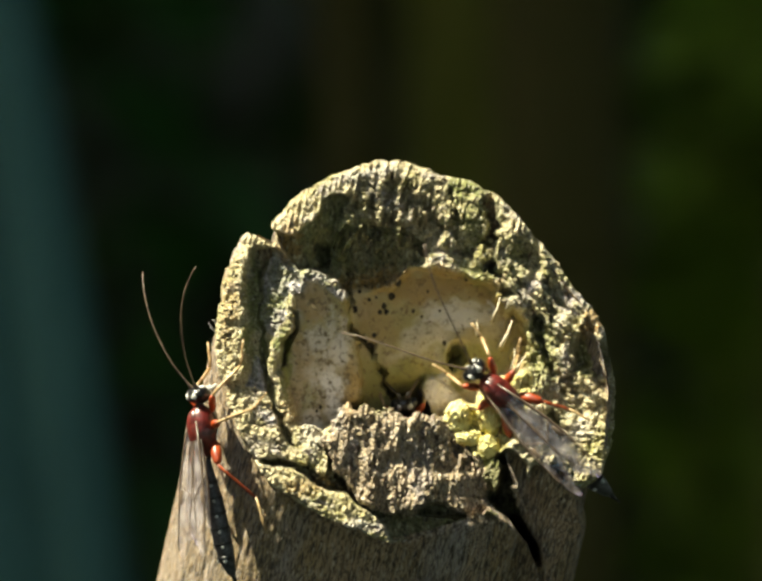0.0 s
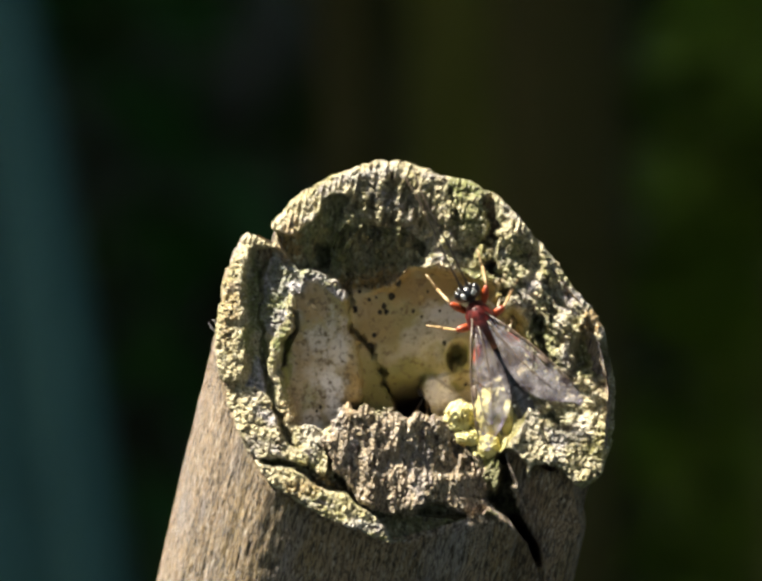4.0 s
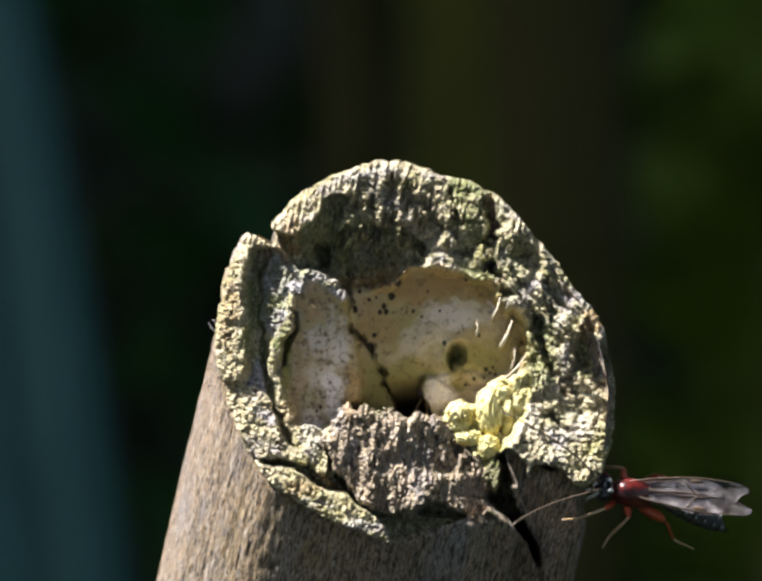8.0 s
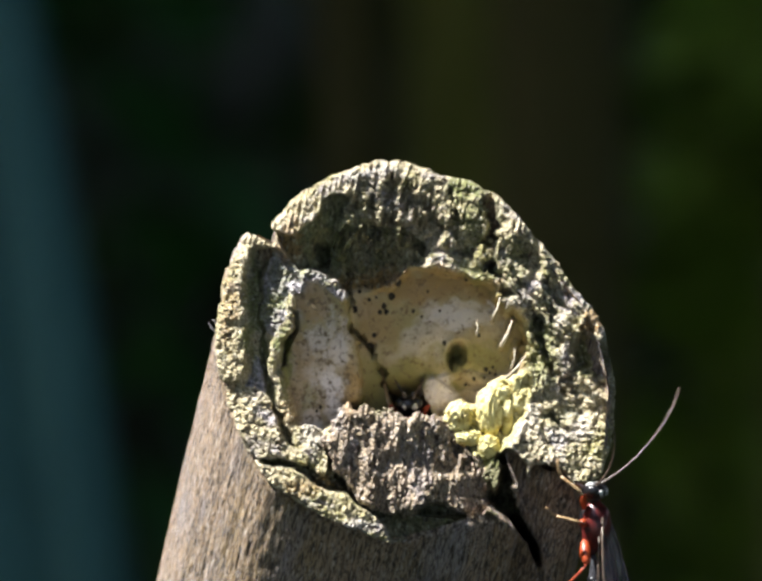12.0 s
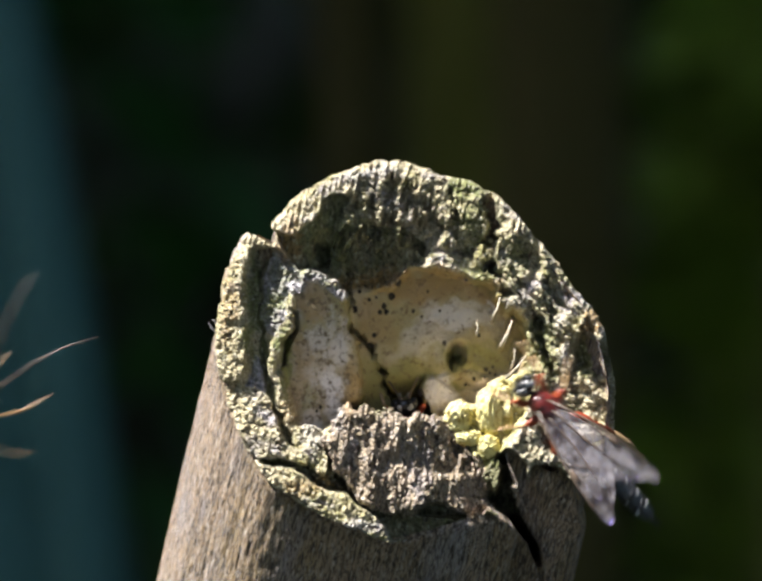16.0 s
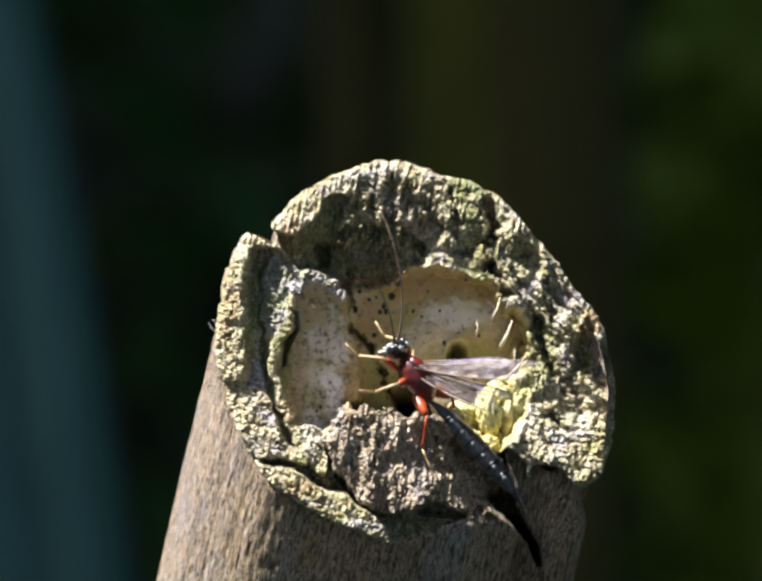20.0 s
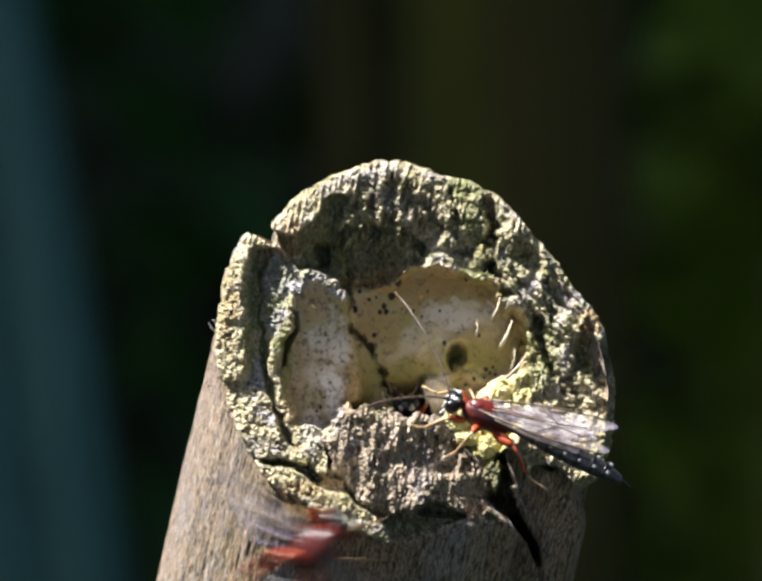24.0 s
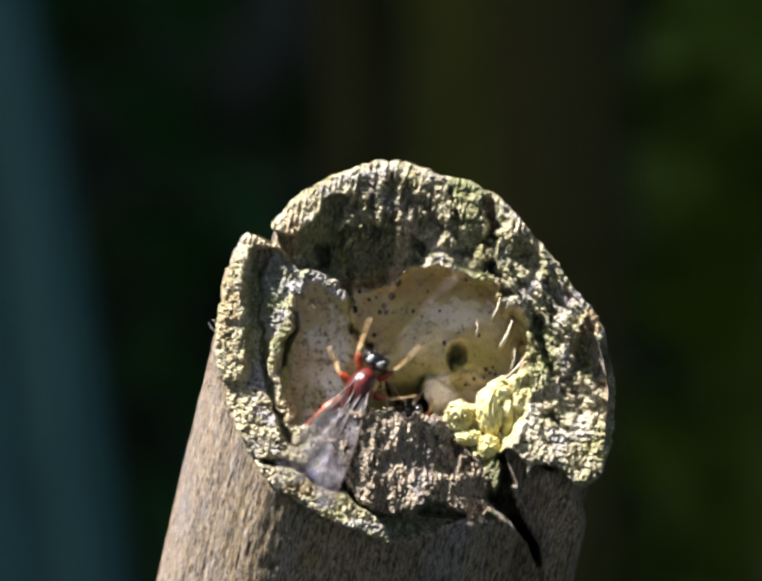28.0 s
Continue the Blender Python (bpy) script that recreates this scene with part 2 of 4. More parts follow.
def plane(y):
    return TILT * (y - 720.0)


def surface(x, y):
    """Height of the cut end over the focus plane at layout positions, and the kind of surface there."""
    d = depth_in(x, y, OUTLINE, 6) - 2 + 3.5 * rough(x, y, 20, 3, 77)
    wobble_x = x + 7 * rough(x, y, 38, 3, 31)
    wobble_y = y + 7 * rough(x, y, 38, 3, 32)
    shape = lambda pts: depth_in(wobble_x, wobble_y, pts)
    line = lambda pts, per=6: line_distance(wobble_x, wobble_y, rounded(pts, per, False), False)
    hill = lambda cx, cy, rx, ry: np.exp(-((x - cx) / rx) ** 2 - ((y - cy) / ry) ** 2)
    jag_x, jag_y = wobble_x + 5 * rough(x, y, 13, 3, 36, 0.7), wobble_y + 5 * rough(x, y, 13, 3, 37, 0.7)
    uneven = np.clip(0.75 + 0.9 * rough(x, y, 24, 2, 38), 0.15, 1.2)
    h = -52 * step(25, 190, d) + 24 * step(0, 64, d) * step(1060, 900, x) * step(680, 560, y) + 11 * rough(x, y, 75, 2, 78) * step(10, 60, d)
    amp = np.full(x.shape, 12.0)
    kind = np.zeros(x.shape, int)

    def put(m, height, a=None, k=None, soft=8.0):
        nonlocal h, amp
        f = step(-soft, soft, m)
        h = h * (1 - f) + height * f
        if a is not None:
            amp = amp * (1 - f) + a * f
        if k is not None:
            kind[m > 0] = k

    # fibrous slope under the upper rim, steeper towards the hollow
    top = shape([(690, 398), (730, 372), (790, 358), (850, 372), (880, 400), (900, 450), (890, 500), (850, 520), (700, 480)])
    put(top, -0.22 * np.clip(y - 378, 0, 80) - 1.0 * np.clip(y - 456, 0, 60) - 2, 19, None, 16)
    # kind 5 lays the shade-darkened wood here, in grooves and in gaps
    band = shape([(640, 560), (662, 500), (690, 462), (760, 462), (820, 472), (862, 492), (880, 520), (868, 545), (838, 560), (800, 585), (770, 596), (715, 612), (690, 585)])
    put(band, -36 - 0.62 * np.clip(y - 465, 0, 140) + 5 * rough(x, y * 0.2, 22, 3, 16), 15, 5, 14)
    # hollow with its pale wall
    cavity = shape([(712, 602), (770, 592), (815, 584), (842, 556), (862, 546), (905, 554), (960, 570), (1000, 574), (1022, 600), (1040, 650), (1062, 640), (1082, 690), (1078, 735),
                    (1072, 758), (1072, 790), (1058, 850), (1030, 888), (985, 925), (930, 920), (895, 880), (700, 890), (730, 800), (728, 700)])
    pith = -104 - 0.45 * (y - 575) + 13 * np.clip((x - 870) / 170.0, -1, 1) ** 2 + 6.5 * hill(925, 692, 85, 36) + 7 * hill(850, 720, 60, 70) + 5 * hill(990, 640, 30, 60) + 3 * rough(x, y, 110, 3, 5) + 1.6 * rough(x, y, 30, 3, 9)
    pith = pith - 330 * hill(838, 874, 72, 50) - 26 * hill(868, 815, 18, 34)
    bore = np.hypot(wobble_x - 941, (wobble_y - 731) * 0.95)
    pith = pith - 62 * step(27, 9, bore) + 4 * step(44, 28, bore) * step(20, 28, bore)
    pith = pith + 7 * step(14, 3, line([(880, 782), (930, 770), (985, 776), (1010, 790)])) - 8 * step(14, 4, line([(900, 800), (950, 792), (985, 796)]))
    put(cavity, pith, 0.9, 1, 11)
    # ragged pale crest where the wall meets the rim
    h = h + (16 + 8 * rough(x, y * 0.3, 14, 3, 19)) * step(11, 2, line([(836, 558), (862, 546), (905, 554), (960, 568), (1000, 574)]))
    # olive side wall left of the seam
    side = shape([(714, 640), (724, 668), (752, 710), (784, 768), (806, 832), (812, 862), (735, 862), (742, 800), (736, 745), (728, 690)])
    put(side, -122 - 0.25 * (x - 716) - 0.46 * (y - 640), 0.6, 1, 7)
    seam = line_distance(jag_x, jag_y, rounded([(712, 605), (722, 665), (762, 722), (786, 772), (804, 815), (812, 850)], 6, False), False)
    h = h - 30 * uneven * step(9, 1, seam) - 16 * step(16, 6, np.hypot(wobble_x - 762, wobble_y - 712))
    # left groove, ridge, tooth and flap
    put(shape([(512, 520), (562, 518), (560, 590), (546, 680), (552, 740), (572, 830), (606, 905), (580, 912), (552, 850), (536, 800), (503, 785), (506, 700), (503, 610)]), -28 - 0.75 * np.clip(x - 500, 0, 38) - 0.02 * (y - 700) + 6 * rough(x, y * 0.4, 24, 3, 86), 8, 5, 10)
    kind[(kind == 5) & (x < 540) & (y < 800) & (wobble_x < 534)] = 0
    put(shape([(548, 560), (566, 520), (592, 535), (640, 560), (622, 590), (606, 620), (596, 660), (572, 688), (550, 680), (540, 640)]), -26 + 0.05 * (y - 600), 15, 3, 9)
    put(shape([(526, 728), (534, 752), (541, 806), (505, 796), (514, 758)]), -44 + 0.2 * (y - 760), 8, 3, 5)
    flap = shape([(598, 612), (612, 578), (641, 557), (672, 570), (690, 584), (706, 608), (716, 660), (731, 690), (738, 744), (745, 788), (740, 832), (705, 850), (686, 876), (660, 884), (622, 880), (606, 830), (584, 765), (584, 705), (596, 660)])
    put(flap, -26 - 0.46 * (y - 600) - 0.04 * (x - 650) + 12 * hill(712, 880, 62, 90) + 8 * hill(640, 700, 40, 60) - 16 * step(26, 0, flap) * step(690, 720, x) + 3.0 * rough(x, y, 46, 3, 8, 0.5), 1.1, 2, 6)
    cap = np.minimum(flap + 4, 22 - flap) - 26 * step(596, 640, wobble_y - 0.1 * (wobble_x - 640))
    put(cap, -20 - 0.1 * (y - 590), 15, 3, 6)
    edge = line([(604, 622), (594, 664), (573, 704), (562, 762), (575, 800), (584, 822)])
    put(10 - edge, -10 - 0.08 * (y - 640), 8, 0, 4)
    h = h - 28 * step(9, 2, line([(612, 640), (604, 680), (588, 712), (580, 762), (592, 806), (606, 850)]))
    h = h + 0.34 * np.clip(x - 452, 0, 46) * step(500, 540, y) * step(800, 760, y) * step(520, 500, x)
    # upper left corner block with its steep inner face
    put(shape([(562, 458), (570, 480), (597, 492), (620, 480), (644, 455), (662, 418), (700, 396), (690, 362), (640, 380), (598, 416)]), 4 + 0.30 * (y - 430) + 0.16 * (x - 620), 13, 0, 7)
    crest = line([(562, 462), (572, 474), (597, 488), (616, 478), (640, 453), (658, 417), (700, 394)])
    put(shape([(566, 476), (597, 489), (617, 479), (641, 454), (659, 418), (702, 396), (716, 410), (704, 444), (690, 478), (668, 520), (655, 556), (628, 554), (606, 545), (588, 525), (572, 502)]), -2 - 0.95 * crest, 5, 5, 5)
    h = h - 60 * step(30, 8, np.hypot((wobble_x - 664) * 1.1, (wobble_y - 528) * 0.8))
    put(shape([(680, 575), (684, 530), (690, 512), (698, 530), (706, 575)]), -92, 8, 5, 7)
    # rim breaks
    for pts, deep, wide in (([(803, 335), (806, 380), (810, 440), (818, 470)], 52, 9), ([(1003, 395), (1012, 440), (1010, 500), (1006, 545)], 62, 13),
                            ([(1018, 545), (1040, 575), (1046, 610)], 60, 17), ([(1165, 600), (1190, 650), (1200, 700)], 32, 9),
                            ([(1108, 655), (1118, 720), (1150, 768), (1165, 800)], 46, 17), ([(1128, 850), (1146, 872), (1166, 884)], 34, 12),
                            ([(900, 380), (880, 420), (905, 470)], 18, 10), ([(745, 372), (738, 430), (742, 490)], 26, 7), ([(775, 380), (772, 440), (780, 490)], 22, 6),
                            ([(836, 375), (838, 430), (846, 480)], 26, 7), ([(865, 505), (905, 520), (955, 522)], 34, 15), ([(925, 400), (935, 450), (930, 490)], 22, 8),
                            ([(1050, 470), (1090, 540), (1130, 600)], 18, 7), ([(1040, 520), (1075, 580), (1100, 640)], 22, 8), ([(1095, 560), (1135, 640), (1150, 700)], 24, 9),
                            ([(1078, 700), (1092, 745), (1108, 780)], 26, 9)):
        h = h - deep * uneven * step(wide, wide * 0.1, line_distance(jag_x, jag_y, rounded(pts, 6, False), False))
    # ochre knob with a shaded bay below it
    put(shape([(1200, 640), (1228, 648), (1248, 690), (1244, 706), (1218, 700), (1204, 672)]), 6, 9, 0, 6)
    put(depth_in(jag_x, jag_y, [(1180, 696), (1215, 704), (1256, 712), (1262, 752), (1240, 768), (1226, 792), (1206, 770), (1188, 768)]), -46 + 0.3 * (y - 740) + 14 * rough(x, y, 22, 3, 85), 15, 0, 12)
    h = h - 16 * hill(1128, 732, 58, 42) - 16 * hill(1090, 640, 40, 40)
    # broad furrows on the right rim, following the edge
    across = (x - 1100) * 0.78 - (y - 640) * 0.62
    down = (x - 1100) * 0.62 + (y - 640) * 0.78
    furrow = 0.42 - np.abs(2 * value_noise(across / 34 + 0.5 * rough(x, y, 60, 2, 81), down / 95, 82)) + 0.4 * value_noise(x / 26, y / 26, 83)
    h = h - 0.20 * np.clip(x - 1060, 0, 200) * step(960, 900, y) + 38 * furrow * step(1010, 1060, x) * step(930, 850, y) * ((kind == 0) | (kind == 5))
    # growth rings on the rim
    along = np.arctan2(y - 720, x - 850) * 300
    ring = value_noise(d / 10 + 0.8 * rough(x, y, 40, 2, 61), along / 70, 62) + 0.6 * value_noise(d / 5 + rough(x, y, 30, 2, 63), along / 40, 64)
    h = h + 22 * ring * step(1000, 1080, x) * step(840, 780, y) * (kind == 0)
    strata = 0.5 - 2.2 * np.abs(value_noise(x / 60 + 0.5 * rough(x, y, 30, 2, 66), (y - 0.12 * x) / 13, 67)) - 1.2 * np.abs(value_noise(x / 34, (y - 0.12 * x) / 6.5, 68))
    h = h + 10 * strata * step(1110, 1170, x) * step(810, 860, y) * (kind == 0)
    # raised splinters at the right of the hollow
    for pts, high, wide in (([(1028, 612), (1012, 658)], 26, 7), ([(1052, 660), (1032, 712)], 26, 9), ([(1082, 732), (1060, 760), (1040, 782)], 30, 9), ([(1062, 700), (1052, 745)], 14, 6)):
        h = h + high * step(wide, 1, line(pts, 4))
    # pale tongue in the hollow
    put(shape([(874, 778), (915, 782), (942, 815), (955, 835), (930, 905), (905, 880), (878, 840)]), -190 - 0.42 * (y - 800) + 2.5 * rough(x, y, 24, 3, 29), 2.0, 1, 5)
    bed = -66 + 0.45 * np.clip(x - 1020, 0, 80) + 13 * rough(x, y, 26, 3, 21)
    put(shape([(918, 842), (945, 826), (972, 840), (985, 806), (1030, 784), (1084, 762), (1092, 800), (1082, 850), (1062, 890), (1030, 925), (1005, 965), (985, 955), (960, 915), (930, 900)]), bed, 5, 6, 9)
    # front: ledges, gaps and the lip
    low = shape([(600, 930), (640, 900), (690, 930), (740, 1010), (800, 1055), (880, 1050), (1000, 1050), (1060, 1085), (800, 1110), (640, 1030), (530, 950), (590, 950)])
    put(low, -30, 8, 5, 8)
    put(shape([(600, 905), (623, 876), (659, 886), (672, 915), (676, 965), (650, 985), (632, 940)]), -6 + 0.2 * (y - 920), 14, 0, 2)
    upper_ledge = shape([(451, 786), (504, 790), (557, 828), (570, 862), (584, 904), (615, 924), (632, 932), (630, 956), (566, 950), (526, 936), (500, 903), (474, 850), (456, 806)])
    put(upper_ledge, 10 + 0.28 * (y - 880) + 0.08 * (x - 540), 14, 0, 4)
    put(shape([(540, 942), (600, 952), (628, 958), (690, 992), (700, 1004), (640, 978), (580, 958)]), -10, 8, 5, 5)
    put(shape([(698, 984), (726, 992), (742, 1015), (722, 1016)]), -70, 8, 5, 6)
    lower_ledge = shape([(522, 944), (566, 958), (620, 975), (668, 1006), (722, 1026), (768, 1064), (806, 1096), (806, 1120), (730, 1098), (650, 1062), (590, 1024), (540, 988)])
    put(lower_ledge, 30 + 0.2 * (y - 1020) - 0.1 * (x - 660), 13, 0, 6)
    lip = depth_in(jag_x, jag_y, [(668, 905), (680, 876), (699, 848), (722, 838), (782, 846), (850, 852), (905, 862), (928, 872), (948, 902), (976, 930), (1000, 975), (1010, 1040), (965, 1060), (884, 1040), (851, 1053), (778, 1053), (725, 1012), (690, 960)])
    turned = np.clip(x + 0.35 * (940 - y) - 835, 0, 110)
    put(lip, 40 - 0.14 * (y - 940) - 0.95 * turned - 10 * step(14, 0, np.abs(lip)) + 9 * rough(x, y * 0.25, 26, 3, 12) - 22 * hill(825, 945, 40, 22) + 18 * step(968, 990, y + 0.06 * (x - 880)) * step(835, 860, x) * step(985, 945, x), 13, 4, 1.5)
    kind[lip > -2] = 4
    for pts, deep, wide in (([(905, 865), (925, 905), (940, 940)], 22, 8), ([(935, 895), (955, 935), (965, 965)], 24, 8), ([(880, 880), (895, 920), (915, 955)], 16, 7), ([(965, 935), (985, 985), (992, 1020)], 20, 7)):
        h = h - deep * uneven * step(wide, wide * 0.1, line_distance(jag_x, jag_y, rounded(pts, 6, False), False))
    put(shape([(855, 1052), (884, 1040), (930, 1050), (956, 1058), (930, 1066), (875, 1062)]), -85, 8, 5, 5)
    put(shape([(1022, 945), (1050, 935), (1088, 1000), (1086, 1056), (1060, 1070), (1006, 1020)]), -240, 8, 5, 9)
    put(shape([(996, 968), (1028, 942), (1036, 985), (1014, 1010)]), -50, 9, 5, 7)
    # grain: crumbs, pits and fibres
    crumbs = 0.55 - 2.0 * np.abs(value_noise(x / 7 + 0.6 * rough(x, y, 20, 2, 71), y / 8, 72))
    fine = 0.75 * rough(x, y * 0.8, 32, 2, 3) + 0.40 * rough(x, y * 0.8, 14, 3, 4, 0.75) + 0.42 * rough(x, y, 6.0, 2, 6, 0.8) + 0.34 * crumbs
    amp = amp * (1 - 0.55 * step(-60, -25, cavity) * step(620, 590, y) * ((kind == 0) | (kind == 5)) * step(700, 850, x))
    upper = step(620, 480, y) + np.where(kind == 4, 1.0, 0.25)
    fibre = 0.6 - 2.2 * np.abs(value_noise((x + 0.2 * y) / 11, y / 42, 14)) - 1.1 * np.abs(value_noise((x + 0.2 * y) / 5.5, y / 22, 15))
    strand = 0.9 - 2.4 * np.abs(value_noise((x + 0.15 * y) / 6.5, y / 38, 24)) - 2.0 * np.abs(value_noise((x + 0.15 * y) / 15, y / 75, 25))
    fibre, fine = np.where(kind == 4, 0.5 * strand + 0.3 * fibre, fibre), np.where(kind == 4, 0.85, 1.0) * fine
    h = h + amp * (0.85 * fine + np.where((kind == 1) | (kind == 2) | (kind == 6), 0.1, 0.9) * upper * fibre)
    bevel = 22 - 13 * step(930, 970, y) * step(860, 800, x)
    h = h - 1.1 * bevel * (1 - np.sqrt(np.clip(1 - (1 - np.clip(d / bevel, 0, 1)) ** 2, 0, 1)))
    return h + plane(y), kind, d


def stains(x, y):
    """Stains on the cut: pale bleached wood, ochre rot, and moss that also paints furrow shade."""
    u, v = x + 14 * rough(x, y, 50, 4, 51, 0.65), y + 14 * rough(x, y, 50, 4, 52, 0.65)

    def patch(*spots):
        out = np.zeros(x.shape)
        for cx, cy, rx, ry, full in spots:
            out = np.maximum(out, full * step(1.25, 0.55, np.hypot((u - cx) / rx, (v - cy) / ry)))
        return out
    return (("pale", patch((925, 655, 84, 28, 0.8), (870, 700, 60, 40, 0.45), (880, 640, 30, 30, 0.5), (960, 628, 40, 12, 0.5), (684, 810, 24, 60, 0.9), (662, 690, 26, 26, 0.45), (700, 720, 20, 30, 0.5), (905, 812, 34, 42, 1.0), (1012, 640, 8, 26, 0.9),
                           (1165, 890, 50, 24, 0.5), (1070, 850, 26, 40, 0.5), (770, 350, 60, 14, 0.6), (640, 890, 24, 40, 0.6), (740, 1080, 50, 14, 0.7))),
            ("ochre", patch((860, 585, 170, 34, 0.8), (1218, 668, 22, 34, 0.95), (598, 500, 26, 50, 0.7), (470, 640, 16, 90, 0.5), (640, 1000, 60, 18, 0.6), (770, 660, 45, 50, 0.6), (1080, 730, 20, 40, 0.5), (595, 830, 22, 50, 0.5), (720, 800, 14, 60, 0.7), (640, 625, 45, 34, 0.7), (622, 740, 26, 60, 0.5), (1020, 600, 40, 40, 0.5))),
            # real moss, plus dark patches painted as shade in right rim furrows and bay
            ("moss_and_shade", patch((518, 640, 16, 130, 0.85), (1225, 740, 36, 40, 0.8), (1120, 720, 44, 90, 0.7), (1060, 560, 34, 70, 0.5), (1150, 850, 40, 30, 0.4), (950, 385, 50, 32, 0.95), (985, 450, 40, 50, 0.6), (990, 560, 40, 26, 0.7), (588, 745, 14, 90, 0.9), (975, 740, 90, 40, 0.85), (905, 790, 60, 16, 0.8), (775, 790, 40, 70, 0.6), (632, 830, 18, 50, 0.5), (655, 500, 40, 60, 0.5), (690, 480, 60, 60, 0.5), (575, 590, 22, 50, 0.5), (1020, 930, 36, 40, 0.7), (840, 770, 60, 30, 0.7))))


def build_cut():
    pace = 1.3
    gx, gy = np.meshgrid(np.arange(430, 1280, pace), np.arange(320, 1122, pace))
    h, kind, d = surface(gx, gy)
    tints = stains(gx, gy)
    points = place_all(gx, gy, h) - np.array(stump.location)
    rows, cols = gx.shape
    index = np.arange(rows * cols).reshape(rows, cols)
    quads = np.stack([index[:-1, :-1], index[1:, :-1], index[1:, 1:], index[:-1, 1:]], -1).reshape(-1, 4)
    keep = (d.ravel()[quads] > -pace).all(1)
    kinds = kind.ravel()[quads[:, 0]]
    names = [("rim", RIM, ""), ("hollow_wall", PITH, "smooth olive-brown pith wall with a pale patch"), ("pith_flap", FLAP, "grey-white curled pith flap"),
             ("lichen_ridge", RIDGE, "grey crusty ridge"), ("front_lip", LIP, "brown fibrous raised lip"), ("shaded_decayed_wood", DECAY_SHADE, "olive decayed wood, darkened in colour for shade in recesses"), ("lichen_patch", CRUST, "olive yellow lichen bed")]
    for k, (name, mat, label) in enumerate(names):
        q = quads[keep & (kinds == k)]
        used, local = np.unique(q, return_inverse=True)
        me = mesh_of(name, points[used], local.reshape(-1, 4), mat)
        for tint, amount in tints:
            me.attributes.new(tint, "FLOAT", "POINT").data.foreach_set("value", amount.ravel()[used].astype(np.float32))
        part(name, me, stump, label)


def build_stem():
    ring = rounded(OUTLINE, 16)
    n = len(ring)
    w = plane(ring[:, 1]) - 16
    base = place_all(ring[:, 0], ring[:, 1], w)
    centre = base.mean(0)
    base = centre + (base - centre) * 0.994
    axis = np.array(AXIS)
    out = base - centre
    out = out - np.outer(out @ axis, axis)
    size = np.linalg.norm(out, axis=1, keepdims=True)
    out = out / size
    round_out = np.arctan2(out @ np.array(RIGHT), out @ np.array(BACK))
    ts = np.concatenate([np.arange(0, 760, 4.0), np.geomspace(760, 27500, 60)])
    split = rounded([(1040, 1000), (1068, 1062), (1100, 1112), (1122, 1160), (1132, 1210), (1138, 1290)], 6, False)
    verts, broken = [], []
    for t in ts:
        s = round_out * 420
        push = 1.6 * rough(s, np.full(n, t * 0.10), 6, 3, 40, 0.7) + 1.0 * rough(s, np.full(n, t * 0.05), 40, 2, 44)
        # the split in the bark
        now = base - axis * (t * S) - np.array(CENTRE)
        k = S * (D - now @ np.array(BACK)) / D
        px, py = CX + now @ np.array(RIGHT) / k, CY - now @ np.array(UP) / k
        if t < 700:
            gap = line_distance(px, py, split, False) + 2.5 * rough(px, py, 14, 2, 90)
            front = out @ np.array(BACK) > 0.1
            bay = depth_in(px, py, [(1034, 950), (1066, 966), (1084, 1030), (1112, 1090), (1136, 1150), (1140, 1240), (1124, 1185), (1096, 1122), (1060, 1078), (1030, 1045)]) + 4 * rough(px, py, 22, 2, 91)
            push = push - 30 * step(-9, 2, bay) * front - 30 * step(12, 5, gap) * front
            push = push - 60 * step(-14, 20, depth_in(px, py, [(1080, 960), (1150, 960), (1235, 985), (1205, 1070), (1160, 1110), (1115, 1080)])) * front
            broken.append(front & ((bay > -3) | (gap < 6.5)))
        else:
            broken.append(np.zeros(n, bool))
        push = push - 10 * step(20, 0, t) - 7 * step(560, 60, t)
        verts.append(base - axis * (t * S) + out * (push * S)[:, None])
    verts = np.concatenate(verts) - np.array(stump.location)
    faces = []
    for i in range(len(ts) - 1):
        for j in range(n):
            k = (j + 1) % n
            if not (broken[i][j] and broken[i][k] and broken[i + 1][j] and broken[i + 1][k]):
                faces.append((i * n + j, (i + 1) * n + j, (i + 1) * n + k, i * n + k))
    part("bark", mesh_of("bark", verts, faces, BARK), stump, "fibrous grey-brown bark with a split")


def stump_piece(name, data, mat, label=""):
    verts, faces = data
    verts = [place(*v) - stump.location for v in verts]
    return part(name, mesh_of(name, verts, faces, mat), stump, label)


def height_at(x, y):
    return float(surface(np.array([[float(x)]]), np.array([[float(y)]]))[0][0, 0])


